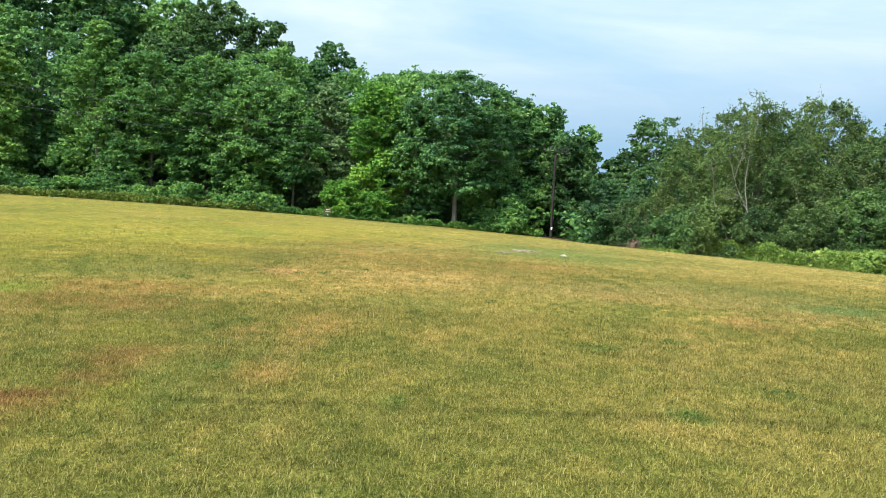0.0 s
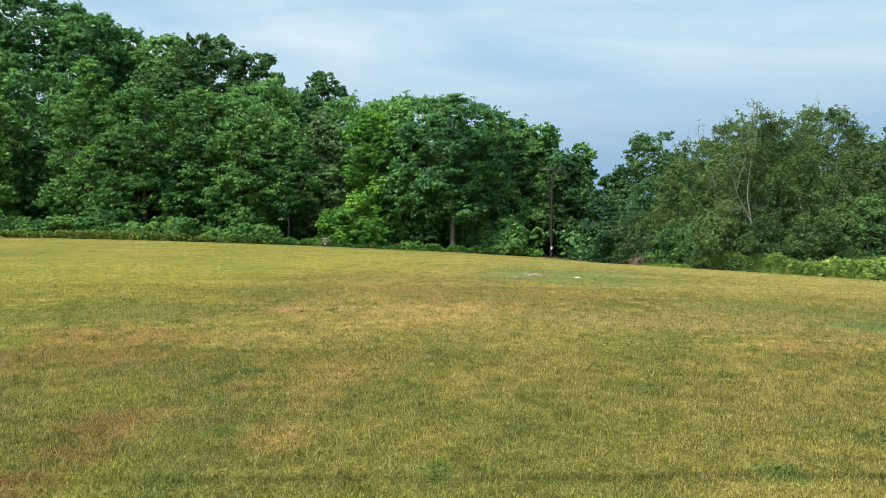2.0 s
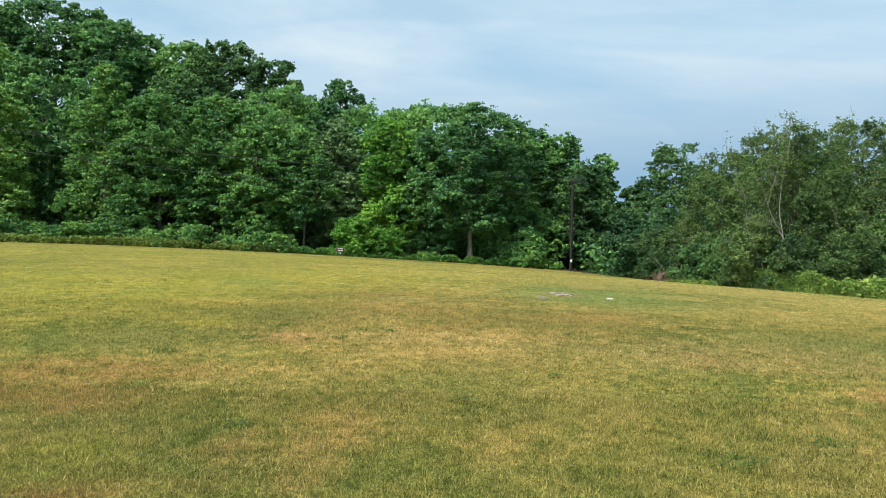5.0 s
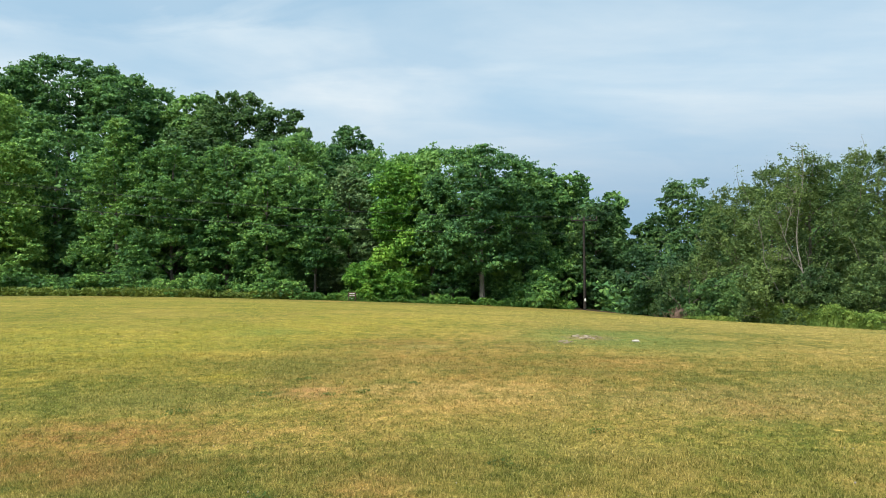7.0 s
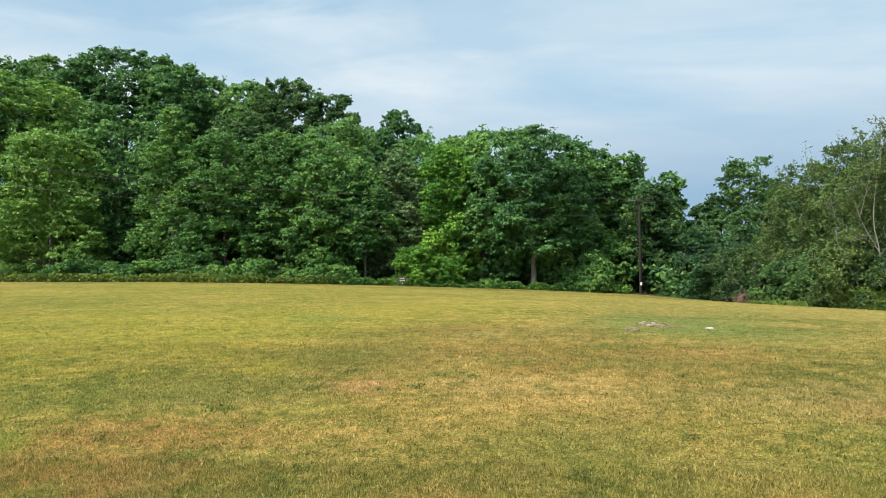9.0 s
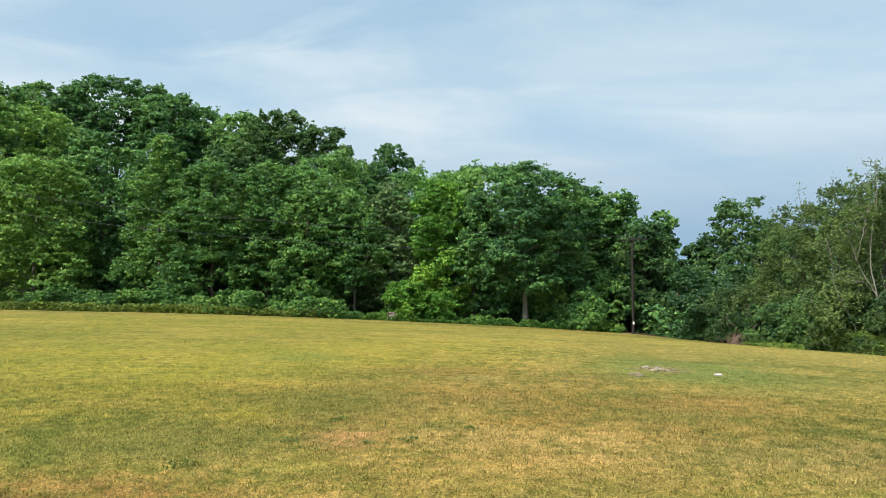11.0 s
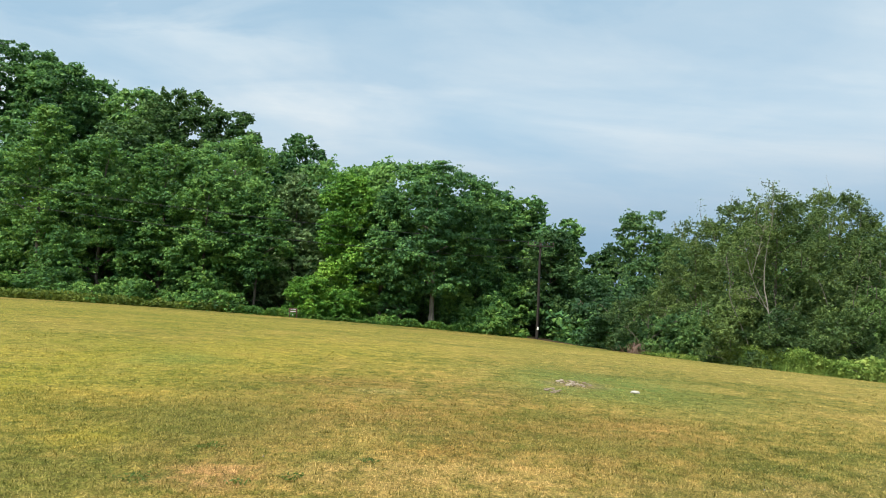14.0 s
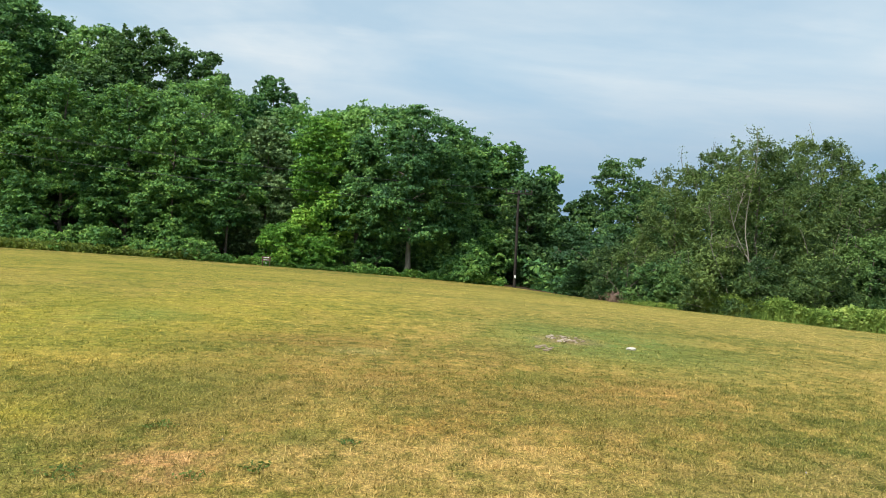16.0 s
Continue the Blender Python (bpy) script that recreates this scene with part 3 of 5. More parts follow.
def tree(name, label, x, y, h, r, low=0.15, leaf="oak", shape="round", seed=0, dens=1.0, size=0.23, bark=None, trunk_r=None, puff=0.82, droop=0.0, slim=0.36, stems=(), bare=0, wisp=0, group="trees of the wood edge", category="tree"):
    """A tree: tapered trunk, limbs that reach the lobes of the crown, and sprays of leaves round each lobe."""
    rng = np.random.default_rng(1000 + seed)
    top = new(name)
    top.matrix_basis = pose(x, y, float(ground_z(x, y)))
    tagged(top, label, category, group)
    trunk_r = trunk_r or 0.011 * h + 0.04
    crown_h, base = h * (1 - low), low * h
    prof = np.array(PROFILE[shape])
    # great boughs: each swells the crown, with a dark crease between it and the next
    count = int(8 + 0.34 * r * crown_h)
    u = (np.arange(count) + rng.random(count)) / count
    ang = np.arange(count) * 2.4 + rng.random(count) * 1.1
    env = r * np.interp(u, prof[:, 0], prof[:, 1])
    swell = np.stack([env * np.cos(ang), env * np.sin(ang), base + u * crown_h], 1)
    wide = np.minimum(0.42 * r, 0.2 * crown_h) * (0.7 + 0.6 * rng.random(count))
    # small boughs in rings up the crown, the side towards the field closest
    br = float(np.clip(0.2 * r + 0.1, 0.34, 0.92)) * (0.9 if droop else 1.0)
    rows = []
    for z in np.arange(0.3 * br, crown_h - 0.25 * br, 0.72 * br):
        reach = r * np.interp(z / crown_h, prof[:, 0], prof[:, 1])
        for q in range(max(4, int(2 * np.pi * reach / (1.12 * br)))):
            a = rng.random() * 2 * np.pi
            if math.sin(a) < 0.3 or rng.random() < 0.3:
                rows.append((reach * math.cos(a), reach * math.sin(a), base + z + 0.5 * br * rng.normal()))
    lobe = np.array(rows)
    gap = np.linalg.norm((lobe[:, None] - swell[None]) * (1, 1, 1.25), axis=2) / wide[None]
    push = np.exp(-0.5 * gap ** 2).max(1)
    keep = rng.random(len(lobe)) < np.clip(1.75 * push - 0.3, 0.5 if r <= 2.6 or low > 0.35 else 0.3 if dens > 1.2 or shape == "spire" else 0.04, 1) * min(1.0, 0.45 + 0.5 * dens)
    lobe, push = lobe[keep], push[keep]
    lobe[:, :2] *= (0.5 + 0.56 * push + 0.07 * rng.normal(size=len(push)))[:, None]
    lr = br * (0.6 + 0.75 * rng.random(len(lobe)))
    lobe[:, 2] = np.clip(lobe[:, 2], base + 0.2 * lr, h - 0.7 * lr)
    lobe = np.concatenate([lobe, [(0.1 * r * rng.normal(), 0.1 * r * rng.normal(), h - 0.75 * br)]])
    lr = np.concatenate([lr, [br]])
    # sprays over the top and the outer side of each bough, sinking towards its end
    spray = float(np.clip(0.5 * br, 0.2, 0.44)) * puff / 0.82
    per = np.maximum(3, (3.4 * (lr / spray) ** 2 * 0.42).astype(int))
    k = np.repeat(np.arange(len(lobe)), per)
    axis = unit(lobe * (1, 1, 0.35) - (0, 0, 0.35 * (base + 0.45 * crown_h)))
    d = unit(rng.normal(size=(len(k), 3)) + 0.75 * axis[k] + (0, 0, 0.45))
    centres = lobe[k] + d * lr[k, None] * (0.55 + 0.6 * rng.random((len(k), 1))) * (1.1, 1.1, 0.62)
    centres[:, 2] -= 0.28 * np.hypot(d[:, 0], d[:, 1]) ** 2 * lr[k]
    pr = spray * (0.55 + 0.9 * rng.random(len(k)))
    centres[:, 2] = np.minimum(centres[:, 2], h - 0.4 * pr)
    # fine leaves on the side that faces the field, coarser ones behind
    face = centres[:, 1] < 0.25 * r
    coarse = 0.36 if size > 0.21 else 0.18
    fine = puffs_to_leaves(centres[face], pr[face], int(LEAVES * (0.23 / size) ** 1.5 * (spray / 0.4) ** 2) + 3, size, rng, 0.5, slim, droop)
    rough = puffs_to_leaves(centres[~face], pr[~face], 12, coarse, rng, 0.6, max(slim, 0.3), droop)
    v, f = join([fine, rough])
    # thin fill round the stem, and loose twigs that break the outline
    m = int(3.0 * crown_h * dens) + 4
    z = rng.random(m)
    fill = r * np.interp(z, prof[:, 0], prof[:, 1])
    core = np.stack([0.36 * fill * rng.normal(size=m), 0.3 * fill * rng.normal(size=m) + 0.1 * r, base + crown_h * (0.05 + 0.8 * z)], 1)
    v1, f1 = puffs_to_leaves(core, np.full(m, 0.2 * r + 0.25), 40 if size > 0.21 else 90, coarse, rng, 0.7, slim)
    pick = rng.choice(len(k), len(k) // 6 + 1, replace=False)
    out = centres[pick] + unit(centres[pick] - lobe[k[pick]]) * pr[pick, None] * 1.2 + (0, 0, 0.1)
    v2, f2 = puffs_to_leaves(out, pr[pick] * 0.6, int(8 * (0.34 / size)), size * 0.9, rng, 0.8, slim, droop)
    v, f = join([(v, f), (v1, f1), (v2, f2)])
    v[:, 2] = np.maximum(v[:, 2], 0.02)
    twigs = []
    for q in rng.choice(np.nonzero(lobe[:, 2] > base + 0.45 * crown_h)[0], wisp):
        a0 = lobe[q] + unit(lobe[q] - (0, 0, base + 0.3 * crown_h)) * lr[q] * 0.7
        way = unit(unit(lobe[q] - (0, 0, base + 0.2 * crown_h)) + (0, 0, 0.5) + 0.35 * rng.normal(size=3))
        ln = (0.35 + 0.9 * rng.random()) * (1 if size < 0.3 else 0.6)
        tip = a0 + way * (lr[q] * 0.4 + ln)
        twigs.append(limb(rng, a0, tip, 0.014, 0.006))
        w = rng.random((26, 1)) ** 0.8
        leafy = a0 + (tip - a0) * w + 0.13 * rng.normal(size=(26, 3)) - (0, 0, 0.08)
        vw, fw = leaf_cards(leafy, rng.normal(size=(26, 3)) + (0, 0, 0.6), size * (0.7 + 0.5 * rng.random(26)), rng, slim)
        v, f = join([(v, f), (vw, fw)])
    child("crown", mesh_of("crown", v, f, LEAF[leaf]), top)
    bark = bark or BARK
    lines = [(0.0, 0.0, 0.86 * h)] if not stems else list(stems)
    for n, reach in enumerate(lines):
        pts, t = stem_line(rng, h, reach)
        rr = trunk_r * (1 - 0.82 * t) * (1 + 0.35 * np.exp(-t * 60))
        pieces = [tube(pts, rr, 9)]
        for q in rng.choice(len(lobe), min(len(lobe), 12 if len(lines) == 1 else 1), replace=False):
            c = lobe[q]
            b = np.clip((c[2] - 0.3 * np.hypot(c[0], c[1]) - 0.04 * h) / reach[2], 0.12, 0.9)
            a0 = np.array([np.interp(b, t, pts[:, j]) for j in range(3)])
            pieces.append(limb(rng, a0, c, 0.5 * trunk_r * (1 - 0.75 * b), 0.018))
        child("trunk" if n == 0 else "stem", mesh_of("trunk", *join(pieces), bark, True), top)
    if twigs:
        tagged(child("twig_spray", mesh_of("twig_spray", *join(twigs), bark, True), top), kind="stuff")
    for n in range(bare):
        a = rng.random() * 6.28
        z = base + crown_h * (0.1 + 0.5 * rng.random())
        end = np.array([1.02 * r * math.cos(a), -0.9 * r * abs(math.sin(a)), z + 0.12 * h * rng.random()])
        mid = end * (0.45, 0.45, 0.92)
        twig = end + rng.normal(size=3) * 0.3 + (0, 0, 0.4)
        child("bare_branch", mesh_of("bare_branch", *join([limb(rng, np.array([0, 0, 0.75 * z]), end, 0.03, 0.008), limb(rng, mid, twig, 0.016, 0.006)]), OAK_BARK, True), top, "bare grey dead branch")
    return top


# ---- ground ----
def build_ground():
    xs = np.concatenate([[-1500, -700, -350, -200, -130, -95, -75], np.arange(-62, 42.1, 0.8), [50, 65, 90, 140, 240, 500, 1500]])
    ys = np.concatenate([[-1200, -500, -200, -90, -45, -25], np.arange(-14, 64.1, 0.8), [70, 78, 88, 100, 115, 130, 160, 260, 600, 2000]])
    gx, gy = np.meshgrid(xs, ys)
    verts = np.stack([gx, gy, ground_z(gx, gy)], -1).reshape(-1, 3)
    w = len(xs)
    i = (np.arange(len(ys) - 1)[:, None] * w + np.arange(w - 1)).ravel()
    faces = np.concatenate([np.stack([i, i + 1, i + w + 1], 1), np.stack([i, i + w + 1, i + w], 1)])
    tagged(new("ground", mesh_of("ground", verts, faces, TURF, True)), "sloping field of dry mown summer grass", "field", kind="structure")


build_ground()


def grass_band(name, label, y0, y1, tufts, per, spread, length, width, seed, lean=0.45, thin=0.0):
    """Short mown blades in small tufts, leaning every way, over a fan of the field."""
    rng = np.random.default_rng(seed)
    half = lambda y: 0.72 * np.abs(y) + 1.8
    area = (half(y0) + half(y1)) * (y1 - y0)
    n = int(area * tufts)
    y = y0 + (y1 - y0) * np.sort(rng.random(n))
    y = y[rng.random(n) < half(y) / max(half(y0), half(y1))]
    x = (2 * rng.random(len(y)) - 1) * half(y) * (1 + 0.25 * rng.random(len(y)) ** 3)
    keep = (y < edge_y(x) - 0.2) & (rng.random(len(y)) > thin * (y - y0) / (y1 - y0))
    x, y = x[keep], y[keep]
    tall = 0.6 + 0.8 * rng.random(len(x)) ** 1.5
    k = np.repeat(np.arange(len(x)), per)
    n = len(k)
    x, y = x[k] + spread * rng.normal(size=n), y[k] + spread * rng.normal(size=n)
    ln = length * (0.5 + 0.8 * rng.random(n)) * tall[k]
    a = rng.random(n) * 2 * np.pi
    tilt = lean + (1.32 - lean) * rng.random(n)
    side = np.stack([-np.sin(a), np.cos(a), 0 * a], 1) * (width * (0.6 + 0.8 * rng.random(n)))[:, None]
    root = np.stack([x, y, ground_z(x, y) - 0.004], 1)
    tip = root + np.stack([np.cos(a) * np.sin(tilt), np.sin(a) * np.sin(tilt), np.cos(tilt)], 1) * ln[:, None]
    me = mesh_of(name, np.stack([root - side, root + side, tip], 1), np.arange(3 * n).reshape(-1, 3), BLADE)
    tagged(new(name, me), label, "grass", kind="stuff")


grass_band("start_grass", "short dry mown grass where the walk starts", -6, 2.8, 14, 16, 0.05, 0.06, 0.005, 10)
grass_band("near_grass", "short dry mown grass blades, straw and green", 2.8, 7.5, 3000, 5, 0.035, 0.035, 0.0034, 11, lean=0.3)
grass_band("slope_grass", "short dry mown grass, bleached and rusty", 7.5, 13, 760, 6, 0.04, 0.034, 0.0046, 14)
grass_band("mid_grass", "short dry mown grass across the field", 13, 21, 190, 5, 0.05, 0.032, 0.0075, 12, thin=0.7)
grass_band("far_grass", "short dry mown grass towards the trees", 21, 38, 52, 4, 0.1, 0.026, 0.012, 13, thin=1.0)

# ---- trees ----
tree("oak_tree", "dark oak crown standing on the wooded rise", -72.1, 98.0, 26.3, 3.8, 0.4, "oak", "round", 1, wisp=3, size=0.36, dens=0.9)
tree("oak_tree", "dark oak crown standing on the wooded rise", -51.3, 86.0, 25.0, 7.0, 0.4, "oak", "dome", 2, wisp=3, size=0.36, dens=0.9)
tree("oak_tree", "dark oak crown standing on the wooded rise", -65.0, 80.0, 23.8, 6.3, 0.4, "oak", "dome", 3, wisp=3, size=0.36, dens=0.9)
tree("oak_tree", "dark oak crown standing on the wooded rise", -57.3, 84.0, 22.8, 4.2, 0.4, "oak", "dome", 4, wisp=3, size=0.36, dens=0.9)
tree("oak_tree", "dark oak crown standing on the wooded rise", -40.8, 88.0, 21.4, 3.0, 0.4, "oak", "round", 5, wisp=3, size=0.36, dens=0.9)
tree("oak_tree", "dark oak crown standing on the wooded rise", -42.5, 82.0, 22.9, 4.4, 0.4, "oak", "round", 6, wisp=3, size=0.36, dens=0.9)
tree("oak_tree", "dark oak crown standing on the wooded rise", -33.8, 84.0, 20.4, 3.9, 0.4, "oak", "dome", 7, wisp=3, size=0.36, dens=0.9)
tree("oak_tree", "dark oak crown standing on the wooded rise", -28.3, 82.0, 21.0, 4.0, 0.4, "thicket", "dome", 8, wisp=3, size=0.36, dens=0.9)
tree("oak_tree", "dark oak crown standing on the wooded rise", -22.1, 80.0, 19.6, 2.8, 0.4, "thicket", "round", 9, wisp=3, size=0.36, dens=0.9)
tree("oak_tree", "dark oak crown standing on the wooded rise", -18.3, 84.0, 16.1, 3.4, 0.4, "oak", "round", 10, wisp=3, size=0.36, dens=0.9)
tree("oak_tree", "dark oak crown standing on the wooded rise", -15.7, 90.0, 18.9, 2.7, 0.4, "oak", "round", 11, wisp=3, size=0.36, dens=0.9)
tree("oak_tree", "dark oak crown standing on the wooded rise", -10.9, 86.0, 15.9, 4.2, 0.4, "oak", "dome", 12, wisp=3, size=0.36, dens=0.9)
tree("oak_tree", "dark oak crown standing on the wooded rise", -7.1, 80.0, 15.2, 2.6, 0.4, "oak", "round", 13, wisp=3, size=0.36, dens=0.9)
tree("ash_tree", "mid-green ash tree with layered sprays at the wood's edge", -50.3, 66.0, 19.9, 6.3, 0.1, "ash", "dome", 14, dens=0.7, size=0.28)
tree("oak_tree", "tall dark-green oak in full leaf at the wood's edge", -54.8, 62.0, 19.9, 6.4, 0.1, "oak", "dome", 15, dens=0.45, size=0.32)
tree("ash_tree", "mid-green ash tree with layered sprays at the wood's edge", -41.3, 58.0, 13.1, 3.8, 0.06, "ash", "full", 16)
tree("oak_tree", "tall dark-green oak in full leaf at the wood's edge", -40.5, 66.0, 16.7, 4.3, 0.12, "oak", "full", 17, size=0.28)
tree("ash_tree", "mid-green ash tree with layered sprays at the wood's edge", -31.0, 60.0, 15.4, 3.2, 0.05, "ash", "cone", 18)
tree("ash_tree", "mid-green ash tree with layered sprays at the wood's edge", -26.4, 60.0, 13.0, 3.4, 0.05, "ash", "full", 19)
tree("oak_tree", "tall dark-green oak in full leaf at the wood's edge", -28.2, 68.0, 16.2, 3.4, 0.1, "thicket", "full", 20, size=0.28)
tree("ash_tree", "mid-green ash tree with layered sprays at the wood's edge", -21.8, 61.0, 13.3, 2.9, 0.05, "ash", "full", 21)
tree("oak_tree", "tall dark-green oak in full leaf at the wood's edge", -16.6, 63.0, 14.6, 4.0, 0.08, "oak", "round", 22)
tree("ash_tree", "mid-green ash tree with layered sprays at the wood's edge", -17.6, 59.0, 10.7, 2.6, 0.06, "ash", "full", 23)
tree("ash_tree", "mid-green ash tree with layered sprays at the wood's edge", -11.0, 61.6, 11.8, 2.4, 0.1, "sage", "cone", 24, size=0.28)
tree("ash_tree", "mid-green ash tree with layered sprays at the wood's edge", -13.8, 60.0, 9.4, 2.7, 0.24, "ash", "full", 25, trunk_r=0.13)
tree("maple_tree", "light green maple in full leaf at the wood's edge", -6.6, 61.0, 12.0, 2.3, 0.3, "maple", "round", 26)
tree("maple_tree", "light green maple in full leaf at the wood's edge", -6.2, 60.3, 6.6, 2.2, 0.3, "maple", "full", 27)
tree("oak_tree", "tall dark-green oak in full leaf at the wood's edge", -4.5, 68.0, 14.6, 2.7, 0.15, "oak", "full", 28, size=0.28)
tree("oak_tree", "tall dark-green oak in full leaf at the wood's edge", -3.6, 60.5, 9.6, 2.5, 0.27, "oak", "round", 29, trunk_r=0.17)
tree("oak_tree", "tall dark-green oak in full leaf at the wood's edge", 0.7, 60.5, 13.3, 4.1, 0.24, "oak", "dome", 30, dens=1.25, trunk_r=0.24, bark=OAK_BARK)
tree("oak_tree", "tall dark-green oak in full leaf at the wood's edge", -2.0, 63.5, 13.7, 3.0, 0.2, "oak", "dome", 31, size=0.28)
tree("oak_tree", "tall dark-green oak in full leaf at the wood's edge", 4.1, 65.0, 12.2, 3.1, 0.12, "oak", "dome", 32, dens=1.1, size=0.28)
tree("oak_tree", "tall dark-green oak in full leaf at the wood's edge", 6.9, 67.0, 13.1, 2.8, 0.12, "oak", "round", 33, dens=1.2, size=0.28)
tree("oak_tree", "tall dark-green oak in full leaf at the wood's edge", 9.2, 66.0, 12.3, 2.2, 0.12, "oak", "dome", 34, dens=1.2, size=0.28)
tree("oak_tree", "tall dark-green oak in full leaf at the wood's edge", 10.8, 62.0, 9.2, 2.2, 0.12, "thicket", "full", 35, dens=1.2, trunk_r=0.12)
tree("oak_tree", "tall dark-green oak in full leaf at the wood's edge", 13.4, 67.0, 11.0, 1.35, 0.1, "oak", "dome", 36, dens=1.2, size=0.28)
tree("oak_tree", "tall dark-green oak in full leaf at the wood's edge", 18.8, 62.0, 12.1, 3.9, 0.03, "thicket", "spire", 37, dens=0.8, wisp=8, puff=0.85)
tree("oak_tree", "tall dark-green oak in full leaf at the wood's edge", 20.6, 60.0, 9.1, 2.5, 0.05, "thicket", "round", 38, dens=0.8)
tree("oak_tree", "tall dark-green oak in full leaf at the wood's edge", 17.2, 66.0, 8.8, 2.2, 0.2, "thicket", "round", 39, dens=0.6, size=0.28)
tree("oak_tree", "tall dark-green oak in full leaf at the wood's edge", 14.2, 56.0, 5.5, 2.5, 0.2, "thicket", "full", 40)
tree("oak_tree", "tall dark-green oak in full leaf at the wood's edge", 14.9, 52.0, 5.3, 3.4, 0.05, "thicket", "full", 41)
tree("willow_tree", "wispy olive-green willow with drooping fine sprays", 14.1, 47.0, 3.9, 2.2, 0.03, "willow", "full", 42, size=0.14, slim=0.26, droop=0.5, dens=1.0, puff=0.8, wisp=14)
tree("willow_tree", "wispy olive-green willow with drooping fine sprays", 16.8, 46.0, 8.7, 2.2, 0.03, "willow", "full", 43, bare=2, size=0.14, slim=0.26, droop=0.5, dens=1.0, puff=0.8, wisp=14)
tree("willow_tree", "wispy olive-green willow with drooping fine sprays", 18.2, 44.0, 9.6, 2.2, 0.05, "willow", "round", 44, size=0.14, slim=0.26, droop=0.5, dens=1.0, puff=0.8, wisp=14)
tree("willow_tree", "wispy olive-green willow with drooping fine sprays", 16.1, 43.0, 3.5, 2.3, 0.02, "thicket", "full", 45, size=0.14, slim=0.26, droop=0.5, dens=1.0, puff=0.8, wisp=14)
tree("willow_tree", "wispy olive-green willow with drooping fine sprays", 17.5, 38.3, 8.9, 2.6, 0.03, "willow", "round", 46, size=0.14, slim=0.26, droop=0.5, dens=1.0, puff=0.85, wisp=16)
tree("willow_tree", "wispy olive-green willow with drooping fine sprays", 23.3, 42.0, 10.4, 2.3, 0.05, "willow", "dome", 47, size=0.14, slim=0.26, droop=0.5, dens=1.0, puff=0.8, wisp=14)
tree("willow_tree", "wispy olive-green willow with drooping fine sprays", 17.8, 39.0, 3.4, 1.8, 0.02, "thicket", "full", 48, size=0.14, slim=0.26, droop=0.5, dens=1.0, puff=0.8, wisp=14)
tree("willow_tree", "wispy olive-green willow with drooping fine sprays", 20.8, 38.5, 4.9, 2.4, 0.02, "willow", "full", 49, bare=2, size=0.14, slim=0.26, droop=0.5, dens=1.0, puff=0.8, wisp=14)
tree("willow_tree", "wispy olive-green willow with drooping fine sprays", 23.7, 39.0, 7.5, 2.2, 0.05, "willow", "dome", 50, size=0.14, slim=0.26, droop=0.5, dens=1.0, puff=0.8, wisp=14)
tree("willow_tree", "wispy olive-green willow with drooping fine sprays", 22.5, 36.5, 4.6, 2.2, 0.02, "thicket", "full", 51, size=0.14, slim=0.26, droop=0.5, dens=1.0, puff=0.8, wisp=14)
tree("willow_tree", "wispy olive-green willow with drooping fine sprays", 25.4, 36.0, 10.3, 2.4, 0.05, "willow", "round", 52, size=0.14, slim=0.26, droop=0.5, dens=1.0, puff=0.8, wisp=14)
tree("willow_tree", "wispy olive-green willow with drooping fine sprays", 25.2, 34.0, 6.7, 2.5, 0.02, "willow", "full", 53, size=0.14, slim=0.26, droop=0.5, dens=1.0, puff=0.8, wisp=14)
tree("willow_tree", "wispy olive-green willow with drooping fine sprays", 28.9, 35.0, 10.4, 3.0, 0.04, "willow", "dome", 54, size=0.14, slim=0.26, droop=0.5, dens=1.0, puff=0.8, wisp=14)
tree("oak_tree", "dark green tree filling the back of the thicket", 23.0, 55.0, 8.5, 3.5, 0.03, "thicket", "full", 55, size=0.3, dens=0.7)
tree("oak_tree", "dark green tree filling the back of the thicket", 24.8, 52.0, 10.3, 3.6, 0.03, "thicket", "full", 56, size=0.3, dens=0.7)
tree("oak_tree", "dark green tree filling the back of the thicket", 27.7, 50.0, 9.7, 3.7, 0.03, "thicket", "full", 57, size=0.3, dens=0.7)
tree("oak_tree", "dark green tree filling the back of the thicket", 29.7, 47.0, 9.7, 3.5, 0.03, "thicket", "full", 58, size=0.3, dens=0.7)
tree("oak_tree", "dark green tree filling the back of the thicket", 31.4, 44.0, 9.9, 3.7, 0.03, "thicket", "full", 59, size=0.3, dens=0.7)
tree("shrub", "leafy green shrub at the edge of the mown field", -43.5, 56.5, 2.4, 3.1, 0.02, "ash", "full", 60, size=0.2, puff=0.7, group='shrubs along the field edge', category='shrub', trunk_r=0.04)
tree("shrub", "leafy green shrub at the edge of the mown field", -38.1, 54.8, 1.4, 2.2, 0.02, "ash", "full", 61, size=0.2, puff=0.7, group='shrubs along the field edge', category='shrub', trunk_r=0.04)
tree("shrub", "leafy green shrub at the edge of the mown field", -35.5, 55.0, 1.9, 2.0, 0.02, "ash", "full", 62, size=0.2, puff=0.7, group='shrubs along the field edge', category='shrub', trunk_r=0.04)
tree("shrub", "leafy green shrub at the edge of the mown field", -32.6, 54.8, 1.3, 1.9, 0.02, "ash", "full", 63, size=0.2, puff=0.7, group='shrubs along the field edge', category='shrub', trunk_r=0.04)
tree("shrub", "leafy green shrub at the edge of the mown field", -30.7, 55.5, 1.8, 1.7, 0.02, "ash", "full", 64, size=0.2, puff=0.7, group='shrubs along the field edge', category='shrub', trunk_r=0.04)
tree("shrub", "leafy green shrub at the edge of the mown field", -27.9, 56.5, 2.3, 2.4, 0.02, "ash", "full", 65, size=0.2, puff=0.7, group='shrubs along the field edge', category='shrub', trunk_r=0.04)
